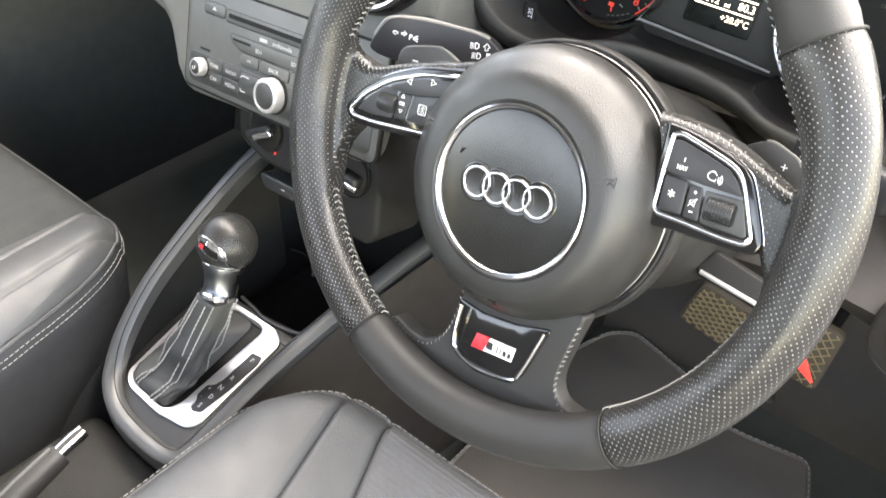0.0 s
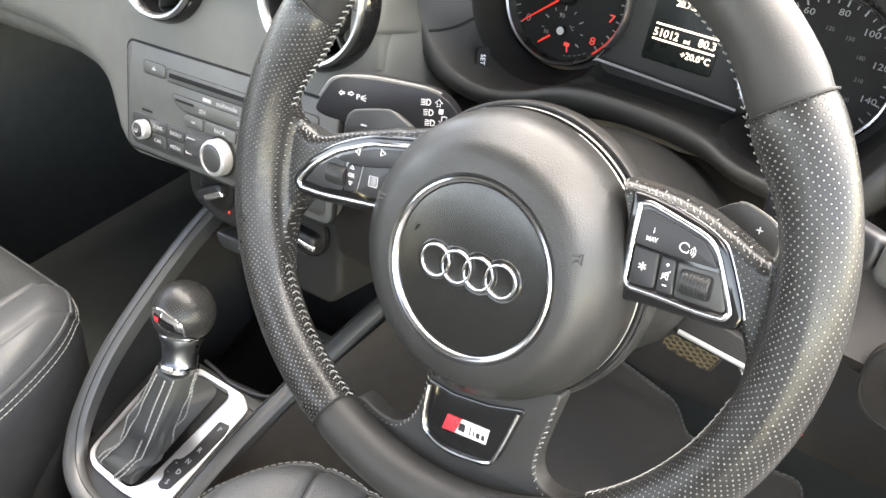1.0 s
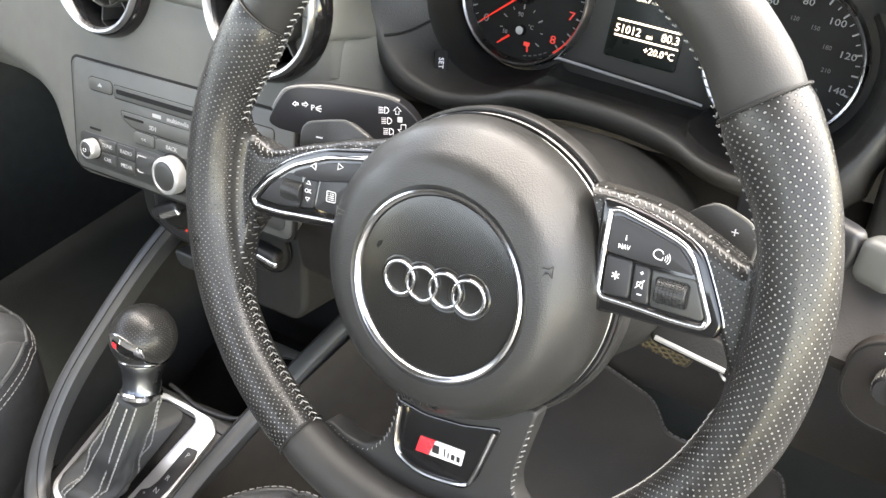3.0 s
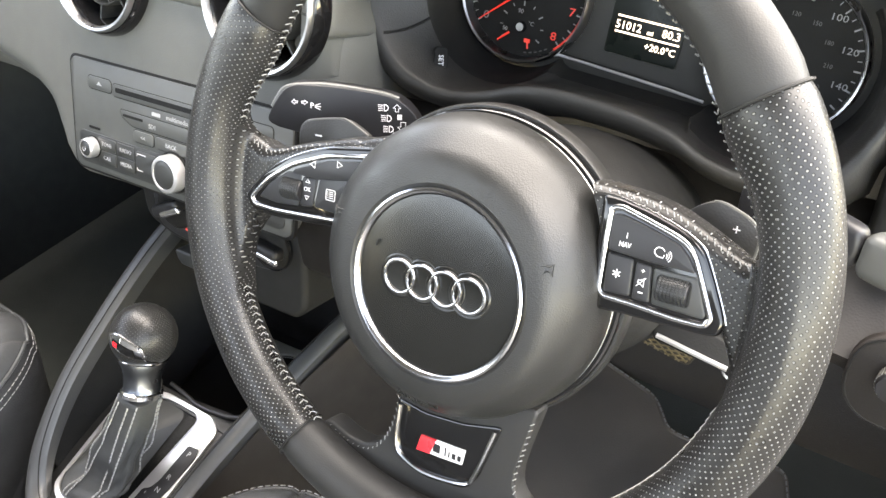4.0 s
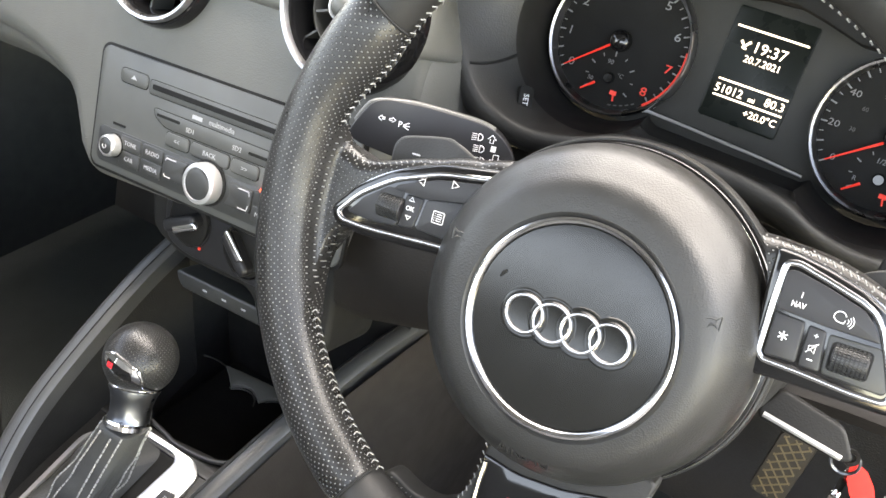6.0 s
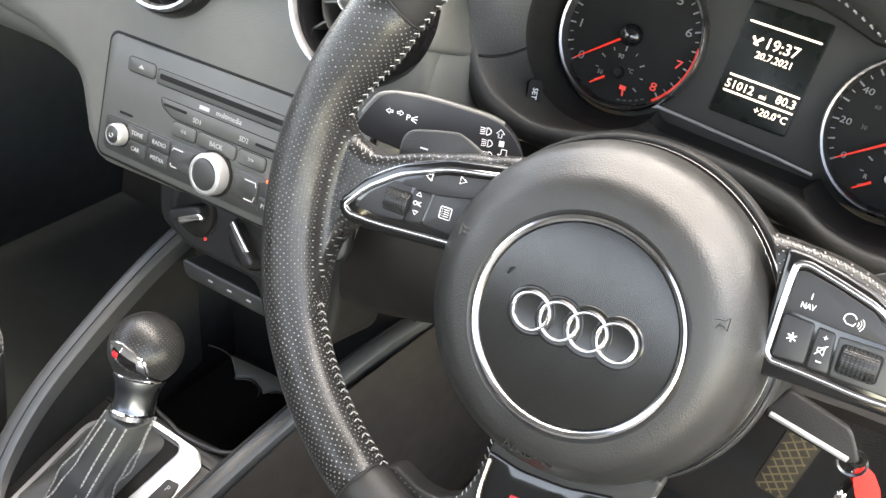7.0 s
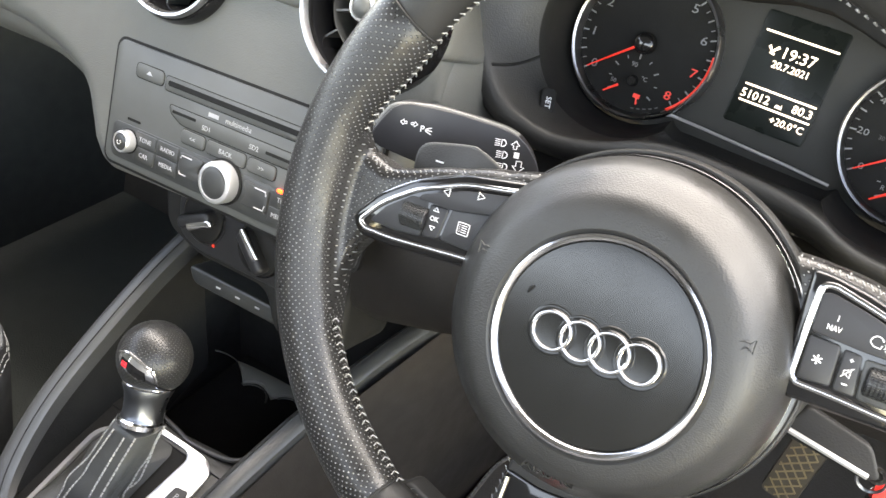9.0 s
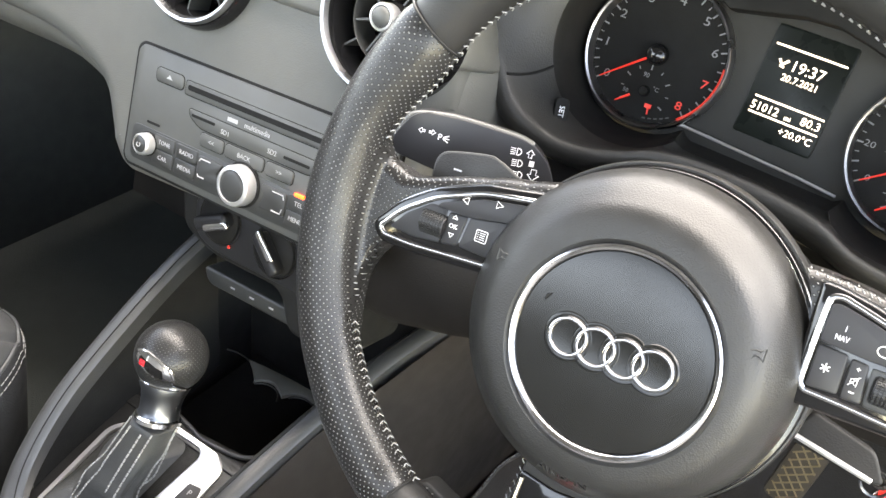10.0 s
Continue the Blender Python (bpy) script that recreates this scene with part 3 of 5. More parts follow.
# solid black block that stands in for the shade under the hood
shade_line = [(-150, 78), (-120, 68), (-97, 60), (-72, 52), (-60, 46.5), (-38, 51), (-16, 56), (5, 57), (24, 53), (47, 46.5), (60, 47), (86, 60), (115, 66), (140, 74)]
part("upper_shade", prism(shade_line + [(140, 100), (-150, 100)], 0.5, 24, 2), BLACK, cluster, "black block in place of the shade above the dials")


def dial(cx, cy, r, numbers, ang0, sweep, ticks, redfrom, needle_a, sub):
    d = part("dial", lathe([(0, 1.5), (r - 2, 1.5), (r - 2, 0.5), (r - 2, -1)], 72), GAUGE, cluster, m=mm(cx, cy, 0))
    part("bezel", lathe([(r + 2.4, 0), (r + 2.0, 9), (r + 1.0, 10.3), (r - 0.4, 9.4), (r - 2.2, 1)], 96), BEZEL, d, "satin chrome dial ring", mm(cx, cy, 0))
    n = ticks
    for i in range(n + 1):
        a = radians(ang0 - sweep * i / n)
        red = False
        long = i % 2 == 0
        part("tick", block(4.2 if long else 2.6, 1.0 if long else 0.6, 0.3, 0), RED if red else DIAL_PRINT, d, m=mm(cx + (r - 4.5) * math.cos(a), cy + (r - 4.5) * math.sin(a), 1.8, 0, 0, math.degrees(a)))
    for i, w in enumerate(numbers):
        a = radians(ang0 - sweep * i / (len(numbers) - 1))
        red = i / (len(numbers) - 1) > redfrom
        letters("numeral", w, 8.2 if sub == "90" else 5.8, RED if red else DIAL_PRINT, d, mm(cx + (r - 10.5) * math.cos(a), cy + (r - 10.5) * math.sin(a), 1.7) @ Matrix.Diagonal((1.25, 1, 1, 1)))
    if redfrom < 1:
        arc = [((r - 2.6) * math.cos(radians(ang0 - sweep * (redfrom + (1.02 - redfrom) * k / 20))), (r - 2.6) * math.sin(radians(ang0 - sweep * (redfrom + (1.02 - redfrom) * k / 20))), 2) for k in range(21)]
        part("red_zone", tube(arc, 0.7, 6), RED, d, m=mm(cx, cy, 0))
    if sub != "90":
        # the smaller kilometre figures
        for v in range(30, 250, 30):
            a = radians(ang0 - sweep * v / 1.609 / 160)
            letters("numeral", str(v), 3.8, FAINT, d, mm(cx + (r - 21.5) * math.cos(a), cy + (r - 21.5) * math.sin(a), 1.7))
    else:
        for k in range(5):
            a = radians(-58 - 5.5 * k)
            part("small_print", block(2.4, 0.9, 0.2, 0), FAINT, d, m=mm(cx + (r - 5) * math.cos(a), cy + (r - 5) * math.sin(a), 1.7, 0, 0, math.degrees(a) + 90))
    # small dial below the hub
    sc = (cx + 0.8, cy - 25.8)
    part("small_hub", lathe([(0, 5), (3, 5), (4, 2), (4, 1.6)], 24), PIANO, d, m=mm(*sc, 0))
    for i in range(9):
        a = radians(214 - 30 * i)
        part("tick", block(3.4 if i % 2 == 0 else 2.2, 0.9 if i % 2 == 0 else 0.6, 0.3, 0), DIAL_PRINT, d, m=mm(sc[0] + 16.5 * math.cos(a), sc[1] + 16.5 * math.sin(a), 1.8, 0, 0, math.degrees(a)))
    bars("small_red_mark", [(6.4, -8.6, 4.8, 2.8)], RED, d, mm(*sc, 1.7))
    part("small_red_mark", tube([(7, -10, 1.9), (8, -14, 1.9)], 0.6, 5), RED, d, m=mm(*sc, 0))
    letters("numeral", sub, 4.6, DIAL_PRINT, d, mm(sc[0] - 3, sc[1] + 10.5, 1.7))
    letters("numeral", "50" if sub == "90" else "R", 4.2, DIAL_PRINT, d, mm(sc[0] - 13, sc[1] - 4, 1.7))
    letters("numeral", "°C" if sub == "90" else "1/1", 4.2, DIAL_PRINT, d, mm(sc[0] + 7, sc[1] + 3.5, 1.7))
    part("small_needle", tube([(-8.5, -5.8, 3), (-17, -13, 3)], [0.9, 0.5], 6), NEEDLE, d, m=mm(*sc, 0))
    a = radians(needle_a)
    part("needle", tube([(5 * math.cos(a), 5 * math.sin(a), 6), ((r - 6) * math.cos(a), (r - 6) * math.sin(a), 5)], [0.85, 0.4], 8), NEEDLE, d, "red pointer", mm(cx, cy, 0))
    part("hub", lathe([(0, 9.5), (4.6, 9.2), (6.6, 8), (7.4, 6), (7.4, 1.5)], 32), PIANO, d, m=mm(cx, cy, 0))
    return d


dial(-97, 4, 48.5, [str(i) for i in range(9)], 219, 264, 32, 0.8, 219.5, "90")
dial(86, 3, 47, [str(i) for i in range(0, 180, 20)], 218, 267, 32, 2.0, 218, "1/2")

disp = part("display", prism(rrect(52, 73, 2, 3, -5.2, 13.5), -2, 1.2, 0.4), LCD, cluster, "black display with white writing")
letters("display_text", "51012", 7.6, LIT, disp, mm(-27, -3.2, 1.3), "LEFT")
letters("display_text", "mi", 4.6, LIT, disp, mm(-4, -4.2, 1.3), "LEFT")
letters("display_text", "80.3", 7.6, LIT, disp, mm(19.4, -2.6, 1.3), "RIGHT")
letters("display_text", "+20.0°C", 6.5, LIT, disp, mm(18.4, -13.4, 1.3), "RIGHT")
letters("display_text", "19:37", 10.0, LIT, disp, mm(-3, 27, 1.3))
part("display_text", tube([(-22, 29, 1.4), (-19.5, 26, 1.4), (-16, 29.5, 1.4)], 0.9, 5), LIT, disp)
part("display_text", tube([(-20.5, 25.2, 1.4), (-17.5, 24.6, 1.4)], 0.7, 5), LIT, disp)
letters("display_text", "20.7.2021", 6.2, LIT, disp, mm(-4.5, 18.8, 1.3))
bars("display_rule", [(-3.5, 2.8, 46, 1.1), (-3.5, -7.7, 46, 1.1), (-5, 37.4, 46, 1.1)], LIT, disp, mm(0, 0, 1.25))
part("lower_trim", tube([(-66, -34.5, 5), (-61, -33.2, 5), (-40, -33.6, 5), (20, -35.6, 5), (46, -37.4, 4.5)], 1.0, 8), ALU, cluster, "satin trim line between the dials")

# ---- binnacle round the cluster ----
binnacle = thing("binnacle", pose(0, 0.22, 0.64), "dark padded instrument binnacle with a curved lower lip", "binnacle")
# the crest of the lip, on a plane that leans with the dials: across, and up along the plane
crest = [(-212, 96), (-196, 64), (-184, 40), (-171, 18.5), (-158, 4.5), (-141, -4), (-114, -8.4), (-83, -2.5), (-60, 6.5), (-32, 10.7), (11, 9.6), (45, 4), (68, -5.7), (89, -9.6), (106, -9.4), (121, -9.6), (133, -6), (143, 8), (151, 23), (160, 50), (170, 96)]
inner = [(x, 650 + h * math.cos(radians(19))) for x, h in crest]
inner = smooth(inner, 4)


def ring_of(p, r, z, low):
    """Where the surround passes at the height z over the cluster: round each dial, straight between them."""
    q = GF.inverted() @ Vector((p[0] / 1000, 0.266 + (p[1] - 677) * 0.000344, p[1] / 1000)) * 1000
    flat = Vector((q.x, low, z * 0.3))
    for c, k in ((Vector((-97, 4)), (-54 - q.x) / 18), (Vector((86, 3)), (q.x - 46) / 18)):
        k = min(max(k, 0), 1)
        if k > 0:
            d = (Vector((q.x, q.y)) - c).normalized() * r
            flat = flat.lerp(Vector((c.x + d.x, c.y + d.y, z)), k * k * (3 - 2 * k))
    return (GF @ (flat / 1000)) * 1000


edge = [Vector((p[0], 185 + (p[1] - 650) * math.tan(radians(19)), p[1])) for p in inner]
top_ring = [ring_of(p, 62.5, 38, -47) for p in inner]
rings = [[ring_of(p, r, z, low) for p in inner] for r, z, low in ((54, 0.5, -41), (55.2, 8, -42), (57.5, 20, -44), (60, 31, -45.6), (61.4, 36, -46.6))]
rings.append(top_ring)
for t in (0.06, 0.25, 0.5, 0.75, 0.92, 1.0):
    rings.append([b.lerp(e, t) + Vector((0, 0, -1.5 * math.sin(math.pi * t))) for b, e in zip(top_ring, edge)])
for y, k, dz, flat in ((-2.5, 1.006, -1.2, 0.0), (-4, 1.016, -4, 0.2), (-3, 1.03, -8, 0.5), (1, 1.042, -13, 0.8), (10, 1.05, -19, 1.0), (48, 1.05, -42, 1.0)):
    row = []
    for p in inner:
        x, z = p[0], p[1]
        zz = z + dz
        if z < 668:
            low = min(z, 634 + 12 * math.exp(-((x / 70) ** 2))) + dz
            zz = zz * (1 - flat * 0.35) + low * flat * 0.35
        row.append(Vector((x * k, 185 + (z - 650) * math.tan(radians(19)) + y, zz)))
    rings.append(row)
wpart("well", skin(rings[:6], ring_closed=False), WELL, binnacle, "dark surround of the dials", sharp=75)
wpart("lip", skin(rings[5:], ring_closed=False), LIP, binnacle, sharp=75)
corner = min(range(len(inner)), key=lambda i: abs(inner[i][0] + 171))
low_end = min(range(len(inner)), key=lambda i: (top_ring[i] - Vector((-151, 225, 668))).length)
seam = []
for k in range(13):
    # from the well outwards over the lip
    t = k / 12 * 0.98
    i = low_end + (corner - low_end) * t
    a, b = int(i), min(int(i) + 1, len(inner) - 1)
    seam.append(top_ring[a].lerp(edge[a], t).lerp(top_ring[b].lerp(edge[b], t), i - a) + Vector((0, -0.2, 0.4 - 1.5 * math.sin(math.pi * t))))
wpart("panel_seam", tube(seam, 1.0, 6), BLACK, binnacle, "dark seam across the surround")
wpart("left_cheek", prism(rounded([(-204, 290), (-196, 222), (-199, 206), (-208, 198), (-228, 210), (-252, 290)], 6), 677, 790, 3, 3), CHEEK, binnacle)
wpart("right_cheek", prism(rounded([(165, 262), (163, 205), (168, 184), (184, 176), (215, 190), (240, 262)], 6), 600, 775, 3, 3), CHEEK, binnacle)
wpart("hood", skin([[Vector((x * k, y, z)) for x, z in ((-215, 765), (-150, 795), (0, 808), (150, 795), (225, 765))] for y, z0, k in ((170, 0, 1), (280, 0, 1), (420, 0, 1))], ring_closed=False), CLUSTER, binnacle)
SK = Matrix.Translation((-133, 206, 647.5)) @ pose(0, 0, 0, 60, 0, 38) @ pose(0, 0, 0, 0, 0, -8)
wpart("set_button", prism(rrect(10, 21, 3, 4), -3, 2.0, 1), BLACK, binnacle, "", SK)
ob = letters("button_print", "SET", 5, PRINT, binnacle, Matrix.Identity(4))
for v in ob.data.vertices:
    v.co = binnacle.matrix_basis.inverted() @ ((SK @ Matrix.Translation((0, 1, 2.1)) @ pose(0, 0, 0, 0, 0, -90)) @ (v.co * 1000) * 0.001)

# ---- steering wheel ----
WFACE = face((0.0, 0.0, 0.65), 24, 5)
wheel = thing("steering_wheel", WFACE, "black leather three-spoke steering wheel with perforated grips", "steering wheel")
RC, RR, TR = (-5.0, 21.0), 167.0, 16.2  # rim middle, radius and half thickness


def thumb(a):
    """How far the thumb rests above the side spokes swell inwards at the angle a (degrees)."""
    return 6.4 * sum(math.exp(-((((a - c + 180) % 360 - 180) / 10.5) ** 2)) for c in (30, 150))


def rim_section(a0, a1, n, lift=0.0, name="rim", mat=None, pinch=True):
    """A stretch of the rim from angle a0 to a1 (degrees), with a UV map in metres."""
    m = 28
    bm = bmesh.new()
    uvl = bm.loops.layers.uv.new("UVMap")
    rows = []
    for i in range(n + 1):
        a = radians(a0 + (a1 - a0) * i / n)
        row = []
        k = 1.0
        if pinch and i in (0, n):
            k = 0.93
        elif pinch and i in (1, n - 1):
            k = 0.99
        for j in range(m):
            b = 2 * math.pi * j / m
            rad = -math.cos(b) * (TR + lift) * k - thumb(math.degrees(a)) * max(0, math.cos(b))
            w = math.sin(b) * (TR - 1 + lift) * k
            r = RR + rad
            row.append((bm.verts.new((RC[0] + r * math.cos(a), RC[1] + r * math.sin(a), -20 + w)), RR * a / 1000, TR * b / 1000))
        rows.append(row)
    for i in range(n):
        for j in range(m):
            q = [rows[i][j], rows[i + 1][j], rows[i + 1][(j + 1) % m], rows[i][(j + 1) % m]]
            f = bm.faces.new([v for v, _, _ in q])
            for loop, (v, u, t) in zip(f.loops, q):
                tt = t if not (j == m - 1 and t == 0) else TR * 2 * math.pi / 1000
                loop[uvl].uv = (u, tt)
    bmesh.ops.recalc_face_normals(bm, faces=bm.faces)
    return part(name, bm, mat, wheel, "", sharp=60)


rim_section(33, 143.5, 40, 0, "smooth_grip", LEATHER)
rim_section(143.5, 239, 48, 0.3, "perforated_grip", PERF)
rim_section(239, 305, 30, 0, "smooth_grip", LEATHER)
rim_section(-55, 33, 46, 0.3, "perforated_grip", PERF)


for deg in (33, 143.5, 239, 305):
    a = radians(deg)
    loop_ = []
    for j in range(40):
        b = 2 * math.pi * j / 40
        r = RR - math.cos(b) * (TR + 0.15) - thumb(deg) * max(0, math.cos(b))
        loop_.append((RC[0] + r * math.cos(a), RC[1] + r * math.sin(a), -20 + math.sin(b) * (TR - 0.85)))
    part("seam", tube(loop_, 0.75, 6, True), SHROUD, wheel, "turned seam between the grips")


def stitches(a0, a1):
    """A row of V stitches along the inner side of the rim."""
    bms = bmesh.new()
    n = int(abs(a1 - a0) * math.pi / 180 * 150 / 4.2)
    for i in range(n):
        a = radians(a0 + (a1 - a0) * (i + 0.5) / n)
        da = 1.9 / 150
        for s in (-1, 1):
            pts = []
            for u, b in ((0.0, -0.06 + s * 0.02), (0.5 if s > 0 else 1.1, -0.06 + s * 0.19)):
                r = RR - math.cos(b) * (TR + 1.0) - thumb(math.degrees(a))
                w = -20 + math.sin(b) * (TR + 0.2)
                aa = a + da * u
                pts.append((RC[0] + r * math.cos(aa), RC[1] + r * math.sin(aa), w))
            t = tube(pts, 0.36, 5)
            me = bpy.data.meshes.new("t")
            t.to_mesh(me)
            bms.from_mesh(me)
            bpy.data.meshes.remove(me)
            t.free()
    ob = part("stitching", bms, THREAD, wheel, "light grey cross stitching")
    tagged(ob, kind="stuff")
    return ob


stitches(12, 166)
stitches(204, 240)
stitches(304, 342)


def smooth_max(a, b, k):
    h = max(k - abs(a - b), 0) / k
    return max(a, b) + h * h * k / 4


def spoke_leather(edges, sgn):
    """Leather that flows from the crest of the rim into a spoke. edges: radius about the rim's middle, and the angles of
    the upper and the lower edge there; the UV map carries on that of the rim."""
    R_, A_, B_ = (np.array(c, float) for c in zip(*sorted(edges)))
    n, round_edge, plate = 64, 8.0, -24.5
    bm = bmesh.new()
    uvl = bm.loops.layers.uv.new("UVMap")
    rows = []
    for r in np.concatenate([np.linspace(RR + 1, 146, 34), np.linspace(145, R_[0], 30)]):
        a, b = np.interp(r, R_, A_), np.interp(r, R_, B_)
        row = []
        for j in range(-2, n + 3):
            t = 0.5 - 0.5 * math.cos(math.pi * min(max(j / n, 0), 1))
            ang = a + (b - a) * t
            d = min(abs(ang - a), abs(ang - b)) * math.pi / 180 * r
            flat = plate if d > round_edge else plate - round_edge + math.sqrt(round_edge**2 - (round_edge - d) ** 2)
            x = r - RR
            tor = -20 + (TR - 0.6) * math.sqrt(max(0, 1 - (x / (TR + 0.4)) ** 2)) if abs(x) < TR + 0.4 else -20 - 4 * (abs(x) - TR - 0.4)
            z = smooth_max(tor, flat, 15)
            drop = 0.0
            if j < 0 or j > n:
                low = (-36 if j in (-1, n + 1) else -42) + 1.1 * min(max(r - 140, 0), 20)
                drop, z = max(0, z - low), min(z, low)
            k = min(max((152 - r) / 20, 0), 1)
            side_k = min(max((150 - r) / 8, 0), 1)
            u = math.radians(ang) * RR * (1 - k) + (math.radians(180) * RR * (sgn < 0) + math.radians(ang - 180 * (sgn < 0)) * r) * k
            v = TR * math.acos(max(-1, min(1, -x / TR))) if x > -TR else TR + x
            row.append((bm.verts.new((RC[0] + r * math.cos(math.radians(ang)), RC[1] + r * math.sin(math.radians(ang)), z)), (u + (drop if j < 0 else -drop) * (1 if a > b else -1) * side_k) / 1000, (v - drop * (1 - side_k)) / 1000))
        rows.append(row)
    for p, q in zip(rows, rows[1:]):
        for j in range(len(p) - 1):
            quad = (p[j], p[j + 1], q[j + 1], q[j])
            f = bm.faces.new([w[0] for w in quad])
            for loop, w in zip(f.loops, quad):
                loop[uvl].uv = w[1:]
    bmesh.ops.recalc_face_normals(bm, faces=bm.faces)
    if sum(f.normal.z * f.calc_area() for f in bm.faces) < 0:
        bmesh.ops.reverse_faces(bm, faces=bm.faces)
    return bm


def side_spoke(s):
    if s > 0:
        edges = [(79, 30.8, -6.6), (92.6, 25.4, -6), (104, 21.6, -5.4), (115.5, 17.5, -5), (126.7, 13.2, -5), (134.5, 10.5, -5.2), (138, 9.4, -5.9), (141.7, 8.3, -8.1), (146.2, 7.9, -10.9), (149.2, 9.2, -13.5), (151, 11.5, -15.6), (153, 16, -18.5), (156, 23, -24), (160, 27, -29), (169, 30, -32)]
        fr = [(76, 53), (80.5, 54.1), (94.1, 50.4), (107.6, 46.3), (113.2, 43.4), (117, 38.8), (120.2, 32), (125.2, 20.7), (128.2, 13.8), (126, 10.1), (114.2, 9.7), (93, 11.2), (78, 11.6), (75.5, 14.5), (75.4, 34)]
        pan = [(70.6, 58.2), (79.8, 57.6), (93.3, 54.8), (106.8, 50.6), (116.3, 46), (121.3, 41.4), (126.6, 31.3), (132.4, 18.8), (134.7, 12.5), (132.6, 6.4), (127.2, 5.2), (102, 4.8), (88.7, 4.8), (76.2, 4), (73.2, 6.8), (72.2, 17.3), (71.1, 41.3)]
        line = pan[:9]
    else:
        edges = [(56, 132, 187), (74.5, 149.6, 186), (94.2, 160, 185), (110.4, 165.4, 184.6), (120.2, 168.4, 184.6), (127, 169.9, 185.2), (132.9, 170.8, 186.6), (139.3, 170.3, 189), (144, 169.9, 191.6), (147, 169.2, 195.5), (149.6, 167.8, 201), (151.5, 166, 206), (153.5, 163, 209.5), (157, 157, 213), (160, 153, 216), (169, 150, 218)]
        fr = [(-54, 52), (-54, 13), (-80, 12), (-122, 8.8), (-139, 9.2), (-142.5, 12.5), (-131.5, 25), (-113, 37.5), (-88, 46.8)]
        pan = [tuple(p) for p in grown(rounded(fr, 4, 4), 4.6)]
        line = [(-147.6, 12), (-145, 16.5), (-134, 28.6), (-114.6, 41.4), (-89, 51), (-56, 56.2)]
    sp = part("spoke", spoke_leather(edges, s), PERF, wheel, "perforated leather spoke", sharp=60)
    part("panel", prism(rounded(pan, 3, 4), -42, -22.8, 1.8, 3), PIANO, sp, "gloss black button panel")
    part("outer_line", tube([(p.x, p.y, -24.4) for p in smooth([(x, y, 0) for x, y in line], 5)], 0.55, 8), CHROME, sp, "thin chrome outer line")
    fr = rounded(fr, 6, 5)
    thin = [0.7 if s < 0 and x > -58 else 1.45 for x, y in fr]
    part("frame", tube([(x, y, -22.6) for x, y in fr], thin, 10, True, 0.7), CHROME, sp, "satin chrome frame")
    # cross stitches along the upper edge
    row = smooth([(RC[0] + r * math.cos(math.radians(a)), RC[1] + r * math.sin(math.radians(a)), 0) for r, a, _ in edges if 74 < r < 154][::s], 8)
    bms = []
    run = 0.0
    for a, b in zip(row, row[1:]):
        run += (b - a).length
        if run > 2.9:
            run = 0.0
            d = (b - a).normalized()
            n = Vector((-d.y, d.x, 0))
            q = a - n * 0.9
            bms.append(tube([(q.x - d.x * 0.8, q.y - d.y * 0.8, -27.8), (q.x - n.x * 1.4 + d.x * 0.8, q.y - n.y * 1.4 + d.y * 0.8, -26.6)], 0.28, 5))
    tagged(part("stitching", join(*bms), THREAD, sp, "light grey cross stitching"), kind="stuff")
    return sp


spR = side_spoke(1)
spL = side_spoke(-1)
Z1 = -22.0
# keys of the right spoke
def key(sp, pts, h=Z1, r=1.6, bev=0.8):
    return part("key", prism(rounded(pts, r, 3), -26, h, bev, 3), BUTTON, sp)


key(spR, [(77.2, 50.4), (81, 51.2), (94.6, 48), (109.3, 43.4), (114.6, 38.6), (118.6, 32.4), (97.3, 32.6), (77.4, 34)], Z1 + 0.9, bev=1.8)
key(spR, [(77.6, 32.6), (90, 32), (90.8, 14.2), (78, 13.6)])
key(spR, [(91.4, 31.4), (98.6, 30.8), (100.4, 13.6), (91.8, 13.6)])
part("wheel_surround", prism(rounded([(99.6, 30.4), (119.8, 30.8), (126, 14.6), (124.6, 12.6), (100.9, 13.4)], 1.6, 3), -26, Z1 - 0.4, 0.8, 3), RADIO_KEY, spR)
key(spL, [(-59, 48.6), (-88, 43.8), (-110, 35.4), (-112, 33), (-93, 32.4), (-65, 37.4)], Z1 + 0.9, bev=1.8)
key(spL, [(-70, 36.8), (-92.5, 32.7), (-95, 16.6), (-78, 15.8)])
key(spL, [(-93.8, 32.6), (-104.5, 32.2), (-105.4, 15), (-96.3, 16.2)])
key(spL, [(-105.8, 34), (-116, 33), (-129, 23.5), (-136.5, 14), (-122, 13), (-106.4, 14.6)], Z1 - 0.4)


def thumbwheel(sp, cx, cy):
    part("pocket", prism(rrect(16, 12.4, 2, 4, cx, cy), -24, Z1 - 0.2, 0.2, 2), BLACK, sp)
    bm = lathe([(0, -7), (5.2, -7), (5.7, -6.2), (5.7, 6.2), (5.2, 7), (0, 7)], 36)
    t = part("thumbwheel", bm, BUTTON, sp, "knurled black thumb wheel", mm(cx, cy, -24.2, 0, 90, 0))
    studs = []
    for i in range(32):
        for k in range(8):
            studs.append(moved(block(1.0, 0.6, 0.7, 0), mm(cx - 5.8 + 1.66 * k, cy, -24.2) @ pose(0, 0, 0, 11.25 * i, 0, 0) @ mm(0, 0, 5.8)))
    tagged(part("knurling", join(*studs), RADIO_KEY, t), kind="stuff")


